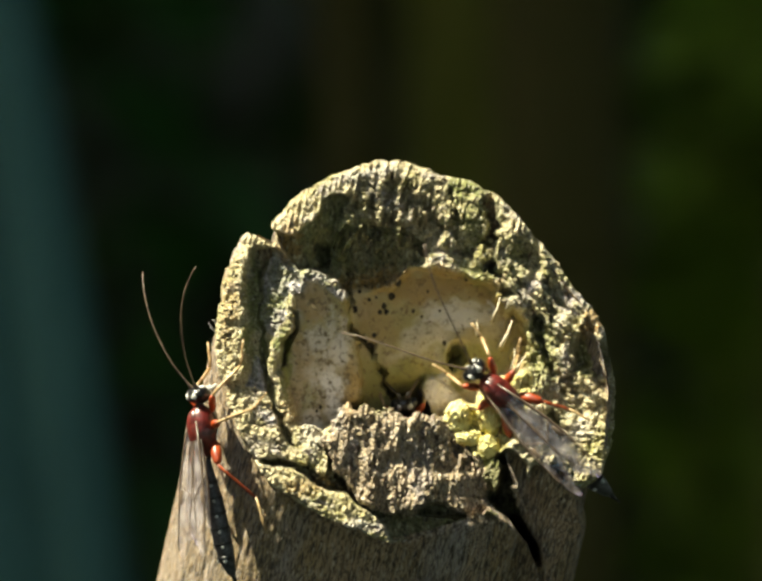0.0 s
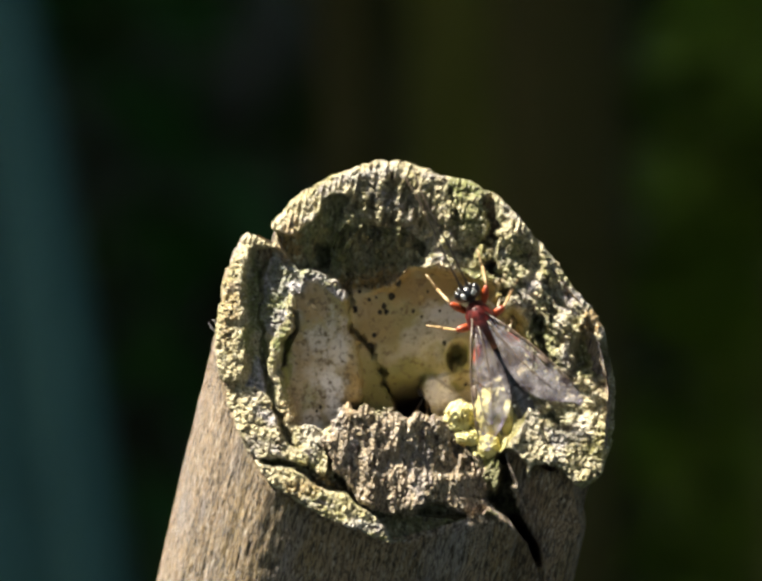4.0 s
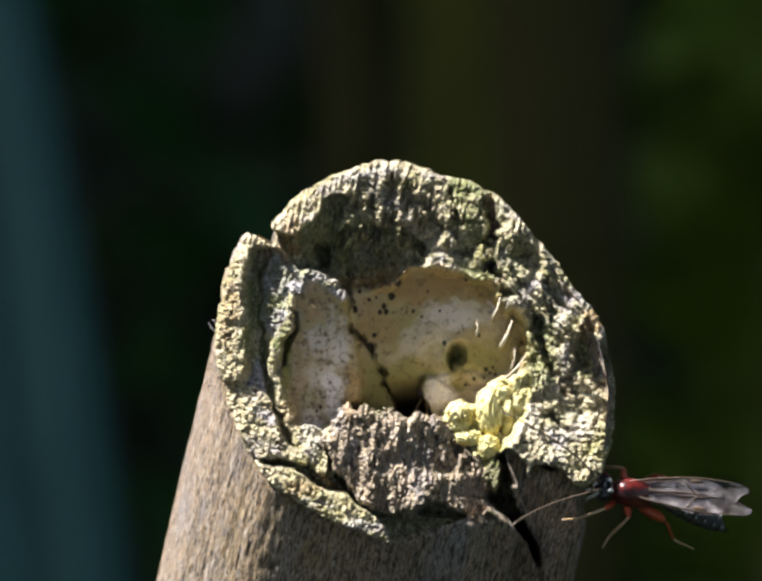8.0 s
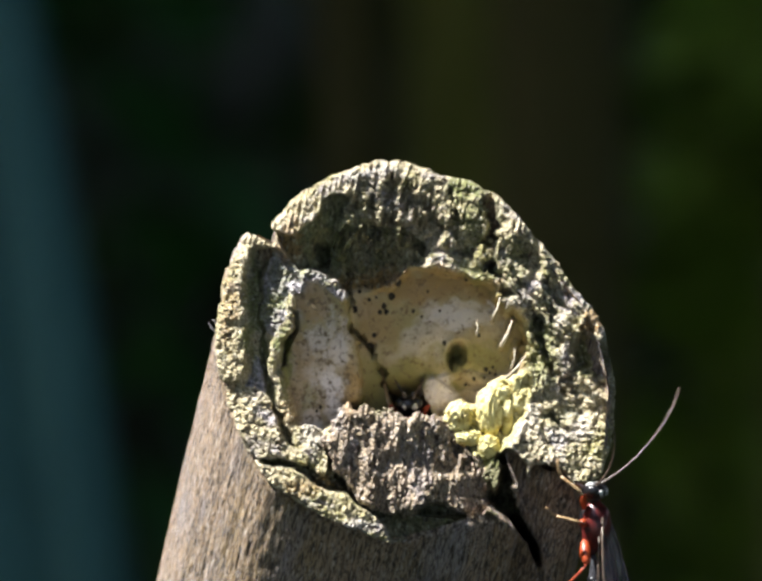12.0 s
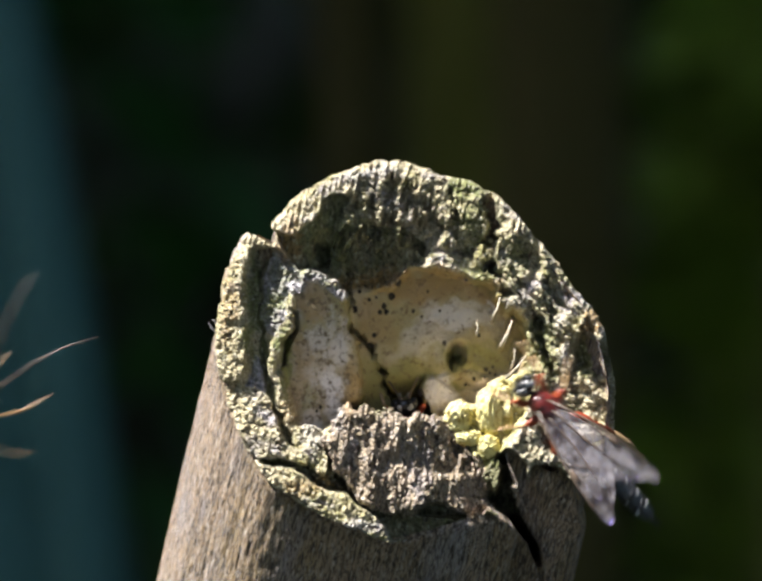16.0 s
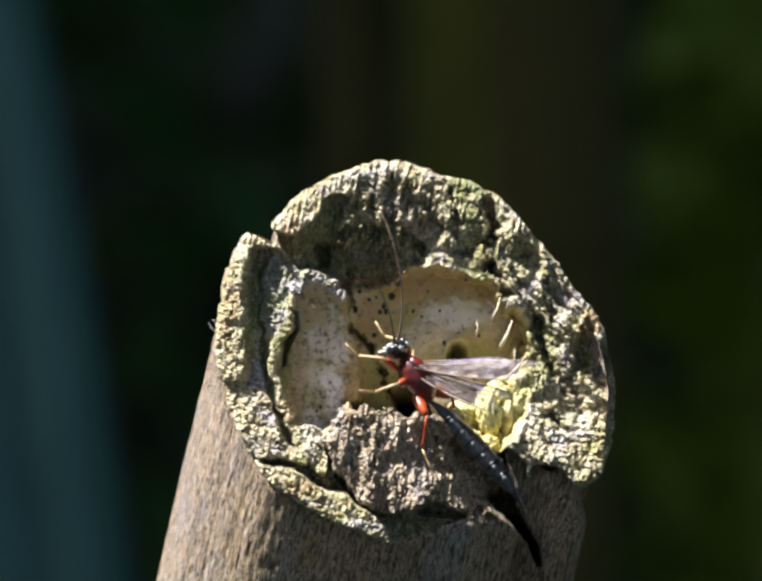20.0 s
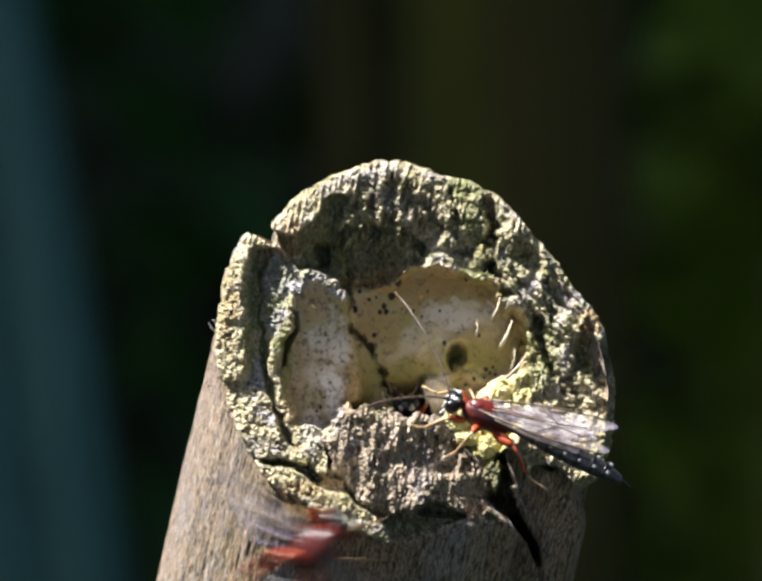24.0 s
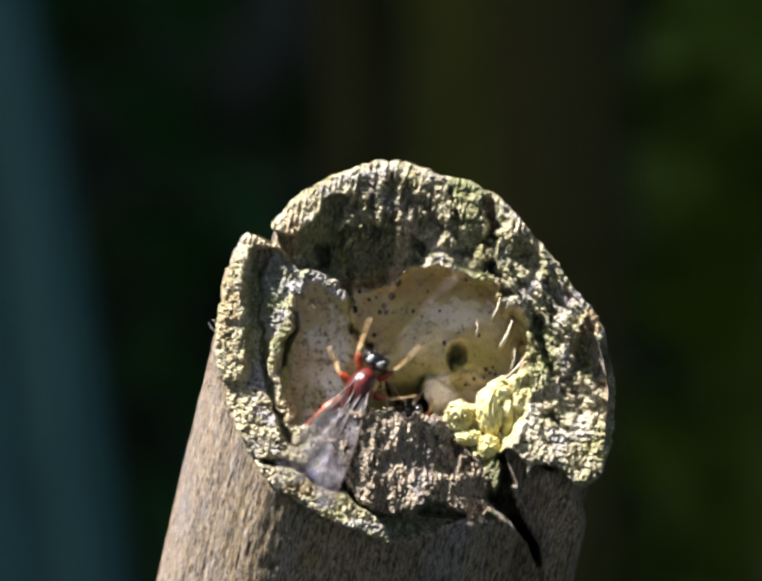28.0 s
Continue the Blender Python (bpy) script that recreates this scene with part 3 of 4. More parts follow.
build_cut()
build_stem()
for i, (x, y, rx, ry, rz) in enumerate([(944, 858, 27, 30, 24), (1008, 848, 26, 50, 26), (1022, 814, 26, 26, 22), (1044, 862, 11, 38, 10), (1062, 792, 14, 20, 9),
                                        (966, 902, 26, 16, 12), (1006, 918, 22, 22, 12)]):
    stump_piece("lichen_lump", blob((x, y, plane(y) - 52), (rx, ry, rz), 60, 44, 0.16, i, 1.3), LUMP, "pale yellow lichen lump")
for i, (x, y, r) in enumerate([(819, 580, 8), (806, 610, 7), (790, 630, 6), (795, 642, 5), (730, 637, 7), (762, 706, 9), (915, 706, 5), (760, 617, 4), (740, 600, 4),
                               (850, 640, 4), (1000, 760, 5), (1020, 772, 4), (975, 780, 4), (868, 808, 9), (770, 690, 5), (985, 690, 4), (880, 600, 3), (960, 575, 4), (659, 838, 4), (652, 846, 3), (1008, 768, 3), (996, 778, 3), (1014, 756, 3), (958, 792, 3), (782, 642, 5), (774, 612, 3), (868, 652, 3), (905, 640, 3)]):
    stump_piece("dark_speck", blob((x, y, height_at(x, y) + 0.9), (r, r * 1.15, 2.0), 8, 5, 0.3, i), SPECK, "black rot speck")
for (x0, y0, x1, y1, r) in [(1013, 657, 1029, 611, 4), (1030, 714, 1054, 660, 6), (1042, 780, 1082, 732, 5), (1050, 764, 1060, 716, 3), (980, 690, 981, 660, 3)]:
    a, b = (x0, y0, plane(y0) - 30), (x1, y1, plane(y1) - 18)
    mid = [(a[k] + b[k]) / 2 + (3 if k == 0 else 0) for k in range(3)]
    stump_piece("splinter", loft([a, mid, b], [r * 0.75, r * 0.6, r * 0.2], 6), SPLINT, "pale raised splinter")
for (x0, y0, x1, y1) in [(443, 690, 432, 672), (440, 684, 428, 664), (445, 668, 436, 658)]:
    stump_piece("bark_hair", loft([(x0 + 4, y0, -40), ((x0 + x1) / 2, (y0 + y1) / 2 - 3, -38), (x1, y1, -36)], [1.6, 1.3, 0.8], 5), RIDGE, "fine grey bark hair")


# ---- surroundings ----
def build_ground():
    n = 60
    xs = np.concatenate([-np.geomspace(300, 0.3, n // 2), np.geomspace(0.3, 300, n // 2)])
    gx, gy = np.meshgrid(xs, xs)
    z = 0.03 * rough(gx, gy, 0.7, 3, 60) - 0.02
    index = np.arange(n * n).reshape(n, n)
    quads = np.stack([index[:-1, :-1], index[:-1, 1:], index[1:, 1:], index[1:, :-1]], -1).reshape(-1, 4)
    tagged(new("ground", mesh_of("ground", np.stack([gx.ravel(), gy.ravel(), z.ravel()], -1), quads, SOIL)), "dark mossy garden soil in shade", "ground", kind="structure")


def far(x, y, d):
    """The point at distance d from the eye, seen at layout position x, y."""
    return EYE + (place(x, y, 0) - EYE) * (d / D)


def sweep(pts, widths, rim):
    """A closed strip along points with the given cross-section (side, depth), scaled by the widths."""
    verts, faces = [], []
    for p, wd in zip(pts, widths):
        for k, back in rim:
            verts.append(p + RIGHT * (k * wd) + Vector((0, back * wd, 0)))
    n = len(rim)
    for i in range(len(pts) - 1):
        for j in range(n):
            k = (j + 1) % n
            faces.append((i * n + j, i * n + k, (i + 1) * n + k, (i + 1) * n + j))
    return verts, faces


def blade(line, widths, mat, label):
    """A broad upright leaf in two halves with a midrib, along (x, y, distance) points."""
    pts = [far(*p) for p in line]
    leaf = tagged(new("leaf_blade"), label, "leaf")
    leaf.location = Vector((pts[-1].x, pts[-1].y, 0))
    local = [p - leaf.location for p in pts]
    part("leaf_half", mesh_of("leaf_half", *sweep(local, widths, ((-1, 0.0), (-0.5, 0.04), (0.02, 0.06), (0.02, 0.12), (-0.5, 0.09))), mat), leaf)
    part("leaf_half", mesh_of("leaf_half", *sweep(local, widths, ((0.02, 0.06), (0.5, 0.04), (1, 0.0), (0.5, 0.09), (0.02, 0.12))), mat), leaf)
    part("midrib", mesh_of("midrib", *sweep(local, widths, ((-0.05, 0.055), (0.0, 0.03), (0.05, 0.055), (0.0, 0.14))), mat), leaf, "pale raised midrib")


def cane(x, d, r, mat, label, lean=0.0):
    top, bottom = far(x + lean, -500, d), far(x, 1196, d)
    way = (bottom - top).normalized()
    foot = top + way * ((top.z + 0.02) / -way.z)
    thing = tagged(new("cane"), label, "cane", group="canes behind the stump")
    thing.location = Vector((foot.x, foot.y, 0))
    pts, radii = [], []
    for i in range(25):
        s = i / 24
        p = top.lerp(foot, s) - thing.location
        pts.append(p + Vector((0.01 * math.sin(7 * s + x), 0, 0)))
        radii.append(r * (0.85 + 0.3 * s))
    part("stem", mesh_of("stem", *loft(pts, radii, 12, up=(0, 1, 0)), mat), thing)
    for i in range(3, 24, 4):
        a, c = pts[i], pts[i] + (pts[i + 1] - pts[i]) * 0.12
        part("node", mesh_of("node", *loft([a, a.lerp(c, 0.5), c], [radii[i] * 1.02, radii[i] * 1.18, radii[i] * 1.02], 12, up=(0, 1, 0)), mat), thing, "swollen cane node")


OPEN_SKY = Vector((-0.25, -0.50, 0.83)).normalized()     # gap over the viewer in the added crown, lets sky light reach the stump


def leaf_mass(name, count, box, size, mat, label, category, kind="", seed=1, gap=0.0, stems=7, thick=0.008):
    """Many small pointed leaves, folded along the midrib, within a box."""
    r = random.Random(seed)
    verts, faces = [], []
    for _ in range(count):
        c = Vector([r.uniform(*b) for b in box])
        way = c - CENTRE
        if gap and ((way - SUN * way.dot(SUN)).length < gap or (way - OPEN_SKY * way.dot(OPEN_SKY)).length < 2.0 * gap):
            continue
        m = Euler((r.uniform(-1, 1), r.uniform(-1, 1), r.uniform(0, 6.3))).to_matrix()
        s = size * r.uniform(0.6, 1.4)
        n = len(verts)
        for q in ((0, 0, 0), (0.45, 0.3, 0.08), (1, 0, -0.05), (0.45, -0.3, 0.08), (0.5, 0, 0)):
            verts.append(c + m @ Vector(q) * s)
        faces += [(n, n + 4, n + 1), (n + 1, n + 4, n + 2), (n, n + 3, n + 4), (n + 3, n + 2, n + 4)]
    if kind:
        return tagged(new(name, mesh_of(name, verts, faces, mat, False)), label, category, kind=kind)
    thing = tagged(new(name), label, category)
    middle = [(lo + hi) / 2 for lo, hi in box]
    thing.location = Vector((middle[0], middle[1], 0))
    part("foliage", mesh_of("foliage", [v - thing.location for v in verts], faces, mat, False), thing)
    for k in range(stems):
        q = Vector([r.uniform(lo, hi) for lo, hi in box]) - thing.location
        q.z = box[2][1] * r.uniform(0.6, 1.0)
        start = Vector((q.x * 0.25, q.y * 0.25, 0))
        bend = start.lerp(q, 0.5) + Vector((0.03, 0.0, 0.05))
        part("branch", mesh_of("branch", *loft([start, bend, q], [thick, thick * 0.7, thick * 0.25], 8, up=(0, 1, 0)), CANE), thing)
    return thing


build_ground()
blade([(-240, -900, 0.80), (-150, -300, 0.80), (-60, 200, 0.80), (24, 700, 0.80), (86, 1196, 0.80), (170, 1900, 0.80), (200, 3000, 0.82), (260, 11500, 0.84)],
      [0.012, 0.0128, 0.0130, 0.0132, 0.0136, 0.0138, 0.0135, 0.012], TEAL, "broad blue-green upright leaf blade in shade")
for x, d, r, mat, label, lean in [(660, 1.30, 0.010, CANE, "brown upright garden cane in shade", 0), (830, 1.45, 0.011, OLIVE, "olive upright garden cane in shade", 8),
                                  (930, 1.25, 0.009, OLIVE, "olive upright garden cane in shade", -6), (1050, 1.15, 0.016, CANE, "thick brown upright garden cane in shade", 10),
                                  (1110, 1.35, 0.009, OLIVE, "olive upright garden cane in shade", 4),
                                  (1610, 1.05, 0.010, SHADED, "dull green upright garden cane in shade", -10)]:
    cane(x, d, r, mat, label, lean)
leaf_mass("bush", 9000, ((0.075, 0.6), (0.9, 1.3), (0.0, 1.3)), 0.036, LEAF, "shaded green garden bush with pointed leaves", "bush", seed=3)
leaf_mass("bush", 2200, ((-0.7, -0.06), (1.3, 1.8), (0.0, 1.3)), 0.06, MID, "dark green garden bush in deep shade", "bush", seed=4)
leaf_mass("hedge", 16000, ((-2.5, 2.5), (2.4, 3.2), (0.0, 2.6)), 0.09, DEEP, "dense dark green hedge far behind", "hedge", kind="stuff", seed=5)
# unseen crown and trunk, added to block sun and sky outside its gaps
shade_canopy = leaf_mass("tree", 34000, ((-6.0, 4.0), (-3.5, 6.5), (2.3, 3.2)), 0.30, DEEP, "unseen leafy crown added to shade the scene", "tree", seed=6, gap=0.42, stems=0)
shade_canopy_stem = [Vector((-2.6, 4.2, 0)), Vector((-2.5, 4.1, 1.2)), Vector((-2.2, 3.6, 2.4)), Vector((-1.6, 2.6, 2.7))]
part("added_trunk", mesh_of("added_trunk", *loft([p - shade_canopy.location for p in shade_canopy_stem], [0.16, 0.13, 0.09, 0.04], 12, up=(0, 1, 0)), CANE), shade_canopy)
# three unseen hedges, added around the view to hold back sky light
leaf_mass("hedge", 4000, ((-3.0, 3.0), (-3.4, -2.6), (0.0, 2.6)), 0.14, DEEP, "unseen dark green hedge added behind the camera to cut sky light", "hedge", kind="stuff", seed=7)
leaf_mass("hedge", 4000, ((-3.6, -2.8), (-3.0, 3.0), (0.0, 2.3)), 0.14, DEEP, "unseen dark green hedge added at the side to cut sky light", "hedge", kind="stuff", seed=8)
leaf_mass("hedge", 4000, ((2.8, 3.6), (-3.0, 3.0), (0.0, 2.3)), 0.14, DEEP, "unseen dark green hedge added at the side to cut sky light", "hedge", kind="stuff", seed=9)

# ---- wasps ----
W = 1.07 * S


# A wasp's own space: x to the head, y to its left, z to its back; its middle is the thorax.
def scaled(data):
    verts, faces = data
    return [Vector(v) * W for v in verts], faces


def wing_mesh(length, width, side):
    """A thin rounded wing blade that runs back from its root, slightly corrugated, closed with a lower face."""
    n = 16
    verts, faces = [], []
    for layer in (0.7, -0.7):
        for i in range(n + 1):
            s = i / n
            lead = 0.16 * width * math.sin(math.pi * s) * (1 if s < 1 else 0)
            trail = -width * (0.10 + 0.90 * math.sin(math.pi * min(1, 0.06 + 0.94 * s) ** 1.5)) * (1 - 0.15 * s)
            if i == n:
                lead, trail = -0.10 * width, -0.22 * width
            for k in range(7):
                q = k / 6
                wave = 1.3 * math.sin(q * 11 + s * 3) * math.sin(math.pi * s)
                verts.append(Vector((-length * s, side * (lead + (trail - lead) * q), layer + wave)))
    m = (n + 1) * 7
    for i in range(n):
        for k in range(6):
            a, b, c, d = i * 7 + k, i * 7 + k + 1, (i + 1) * 7 + k + 1, (i + 1) * 7 + k
            faces += [(a, b, c, d), (m + d, m + c, m + b, m + a)]
    rim = [i * 7 for i in range(n + 1)] + [n * 7 + k for k in range(1, 7)] + [i * 7 + 6 for i in range(n - 1, -1, -1)] + [k for k in range(5, 0, -1)]
    for a, b in zip(rim, rim[1:] + rim[:1]):
        faces.append((a, m + a, m + b, b))
    return scaled((verts, faces))


def make_wasp(label, reach=1.0):
    wasp = tagged(new("wasp"), label, "wasp", group="wasps at the stump")
    wasp.empty_display_size = 0.003
    joints = {}
    thorax = part("thorax", mesh_of("thorax", *scaled(join(
        loft([(48, 0, -4), (42, 0, -2), (28, 0, 2), (8, 0, 4), (-14, 0, 2), (-34, 0, -4), (-46, 0, -8), (-52, 0, -10)], [6, 16, 25, 29, 28, 23, 14, 6], 18, 0.95))), RED), wasp, "glossy dark red thorax")
    part("scutum", mesh_of("scutum", *scaled(blob((16, 0, 15), (25, 18, 17), 16, 10)), RED), thorax, "dark red raised back plate")
    part("chest_plate", mesh_of("chest_plate", *scaled(blob((8, 0, -16), (32, 19, 14), 14, 8)), BLACK), thorax, "black underside plate")
    head = part("head", mesh_of("head", *scaled(join(blob((0, 0, 0), (17, 25, 23), 18, 11), loft([(-8, 0, 2), (-18, 0, 0), (-24, 0, -2)], [9, 7, 8], 10))), BLACK), wasp, "glossy black head",
                pose(66 * W, 0, 2 * W))
    for side in (1, -1):
        part("eye", mesh_of("eye", *scaled(blob((3, side * 18, 3), (12, 9, 15), 12, 9)), BLACK), head, "black compound eye")
        # white patches that paint the shine on top of the black head
        part("crown_shine", mesh_of("crown_shine", *scaled(blob((-2, side * 10, 19), (7, 6, 4), 8, 6, 0.5, side + 3)), WHITE), head, "silvery patch painted for the shine on the crown")
        part("palp", mesh_of("palp", *scaled(loft([(8, side * 7, -18), (16, side * 9, -32), (14, side * 11, -44)], [3.4, 2.8, 1.2], 6)), WHITE), head, "whitish mouth palp")
        part("face_hairs", mesh_of("face_hairs", *scaled(blob((13, side * 9, -4), (6, 5, 10), 8, 6, 0.4, side)), WHITE), head, "silvery face hairs")
        path = [(0, 0, 0), (20, side * 5, 10), (60, side * 16, 26), (110, side * 28, 36), (160, side * 40, 38), (205, side * 54, 30), (240, side * 70, 14)]
        pts = [Vector((*p, w)) for p, w in zip(rounded([p[:2] for p in path], 4, False), rounded([(p[2], 0) for p in path], 4, False)[:, 0])]
        radii = [max(0.8, (3.8 if i < 3 else 2.2 - 1.2 * i / len(pts)) * (1.12 if i % 2 else 0.95)) for i in range(len(pts))]
        a = part("antenna", mesh_of("antenna", *scaled(loft(pts, radii, 7)), FEELER), head, "long thin brown antenna", pose(13 * W, side * 7 * W, 9 * W))
        joints["antenna_l" if side > 0 else "antenna_r"] = a
    path = [(0, 0, 0), (-14, 0, 3), (-36, 0, 5), (-70, 0, 4), (-105, 0, 2), (-140, 0, 0), (-175, 0, -3), (-205, 0, -7), (-228, 0, -12), (-240, 0, -15)]
    abdomen = part("abdomen", mesh_of("abdomen", *scaled(loft(path, [5, 6, 11, 17, 20, 21, 20, 17, 11, 3], 16, 0.86)), DUSTED), wasp, "long slender black abdomen", pose(-50 * W, 0, -8 * W))
    joints["abdomen"] = abdomen
    for i, x in enumerate((-52, -82, -112, -142, -172, -200)):
        r = (14.5, 18.5, 20.6, 21.2, 20.4, 17.8)[i]
        part("segment_edge", mesh_of("segment_edge", *scaled(loft([(x + 4, 0, 4 - i * 1.6), (x, 0, 4 - i * 1.6), (x - 4, 0, 3.6 - i * 1.6)], [r * 0.96, r + 1.2, r * 0.97], 16, 0.86)), BLACK), abdomen)
        for side in (1, -1):
            part("pale_spot", mesh_of("pale_spot", *scaled(blob((x - 6, side * r * 0.62, 4 - i * 1.6 + r * 0.52), (4, 5, 3.5), 8, 6, 0.3, i)), WHITE), abdomen, "small silvery segment spot")
    part("tail_tip", mesh_of("tail_tip", *scaled(loft([(-226, 0, -13), (-246, 0, -17), (-262, 0, -22)], [7, 4, 1], 8)), BLACK), abdomen)
    for side in (1, -1):
        for name, x, length, width, z in (("forewing", 18, 262, 70, 22), ("hindwing", 0, 190, 54, 16)):
            wing = part(name, mesh_of(name, *wing_mesh(length, width, side), WING), wasp, "smoky translucent veined " + name, pose(x * W, side * 14 * W, z * W))
            joints[name + ("_l" if side > 0 else "_r")] = wing
            edge = [(-length * s, side * 0.16 * width * math.sin(math.pi * s), 1.5) for s in (0, 0.2, 0.4, 0.6, 0.8, 0.95)]
            part("vein", mesh_of("vein", *scaled(loft(edge, [2.2, 2.2, 2.0, 2.0, 1.4, 0.8], 5)), FEELER), wing, "dark wing vein")
            if name == "forewing":
                part("wing_spot", mesh_of("wing_spot", *scaled(blob((-length * 0.56, side * 0.06 * width, 1.5), (16, 5, 2), 8, 6)), FEELER), wing, "dark wing-edge spot")
            edge = [(-length * s, side * width * -(0.10 + 0.30 * math.sin(math.pi * s * 0.8)), 1.5) for s in (0.02, 0.2, 0.4, 0.6, 0.78)]
            part("vein", mesh_of("vein", *scaled(loft(edge, [1.6, 1.6, 1.4, 1.2, 0.7], 5)), FEELER), wing, "dark wing vein")
            edge = [(-length * (0.45 + 0.12 * s), side * width * (0.10 - 0.52 * s), 1.5) for s in (0, 0.3, 0.6, 1)]
            part("vein", mesh_of("vein", *scaled(loft(edge, [1.2, 1.2, 1.1, 0.9], 5)), FEELER), wing, "dark wing vein")
        for k, (x, fx, fy, fz, tx, ty, tz, ex, ey, thick) in enumerate(((34, 30, 22, 6, 66, 32, -40, 100, 38, 9.5), (6, 6, 34, 8, 20, 54, -42, 40, 82, 10.5), (-24, -44, 30, 12, -92, 46, -36, -140, 58, 13.5))):
            root = Vector((x, side * 17, -14))
            knee = Vector((x + fx, side * (17 + fy), fz - 14 + 6))
            ankle = knee.lerp(Vector((x + tx, side * (17 + ty), tz - 4)), reach)
            toe = knee.lerp(Vector((x + ex, side * (17 + ey), tz - 8)), reach)
            mid = root.lerp(knee, 0.5)
            leg = part("leg", mesh_of("leg", *scaled(loft([root, root.lerp(knee, 0.15), mid, root.lerp(knee, 0.88), knee], [4, thick * 0.65, thick * 0.85, thick * 0.6, 3.0], 10)), ORANGE), wasp, "swollen orange-red thigh")
            part("shin", mesh_of("shin", *scaled(loft([knee, knee.lerp(ankle, 0.3) + Vector((0, 0, 2)), knee.lerp(ankle, 0.8), ankle], [2.6, 3.1, 3.3, 2.5], 8)), STRAW if k < 2 else ORANGE), leg, "straw-coloured shin" if k < 2 else "")
            part("foot", mesh_of("foot", *scaled(loft([ankle, ankle.lerp(toe, 0.3) + Vector((0, 0, -2)), ankle.lerp(toe, 0.65), toe], [2.8, 2.6, 2.2, 1.6], 6)), STRAW), leg, "thin pale jointed foot")
    return wasp, joints


def body_pose(x, y, w, heading, lift=0.0, roll=0.0):
    """heading: the way of the head across the view, degrees from right, up positive; lift: the head's rise towards the viewer; roll: about the body."""
    h, p, r = radians(heading), radians(lift), radians(roll)
    fore = (RIGHT * math.cos(h) + UP * math.sin(h)) * math.cos(p) + BACK * math.sin(p)
    back = (BACK - fore * BACK.dot(fore)).normalized()
    left = back.cross(fore)
    top = back * math.cos(r) + left * math.sin(r)
    left = top.cross(fore)
    m = Matrix((fore, left, top)).transposed().to_4x4()
    return Matrix.Translation(place(x, y, w)) @ m


def fly(wasp, rows):
    """Rows of t, x, y, height over the cut's plane, heading, lift, roll. Sharp turns get rows between."""
    full = []
    for a, b in zip(rows, rows[1:]):
        turn = max(abs(b[k] - a[k]) for k in (4, 5, 6))
        n = min(max(1, math.ceil(turn / 50)), max(1, round((b[0] - a[0]) * FPS)))
        for i in range(n):
            f = i / n
            full.append([p + (q - p) * f for p, q in zip(a, b)])
    full.append(list(rows[-1]))
    walk(wasp, [(t, body_pose(x, y, plane(y) + w, hd, li, ro)) for t, x, y, w, hd, li, ro in full])


def hinge(joint, base, rows):
    """Rows of t and the turn (rx, ry, rz) of a part on its joint."""
    walk(joint, [(t, pose(*base, *turn)) for t, turn in rows])


def limbs(joints, rows):
    """Rows of t, wing spread, wing raise, abdomen pitch, abdomen swing, antenna raise, antenna spread."""
    def at(k):
        return joints[k].matrix_basis.translation.copy()
    for key, side, hind in (("forewing_l", 1, 0), ("forewing_r", -1, 0), ("hindwing_l", 1, 1), ("hindwing_r", -1, 1)):
        base = at(key)
        hinge(joints[key], base, [(r[0], (side * (6 + 4 * hind - 0.5 * r[2]), r[2] * (1 - 0.25 * hind) + 2 - 3 * hind, -side * (r[1] * (1 - 0.1 * hind) + 3))) for r in rows])
    base = at("abdomen")
    hinge(joints["abdomen"], base, [(r[0], (0, r[3], r[4])) for r in rows])
    for key, side in (("antenna_l", 1), ("antenna_r", -1)):
        base = at(key)
        hinge(joints[key], base, [(r[0], (0, -r[5], side * r[6])) for r in rows])


first_wasp, first_joints = make_wasp("slender black and red wasp with smoky wings on the stump")
second_wasp, second_joints = make_wasp("slender red wasp with smoky wings flying about the stump", 1.45)
third_wasp, third_joints = make_wasp("dark wasp deep inside the hollow pith, mostly hidden")


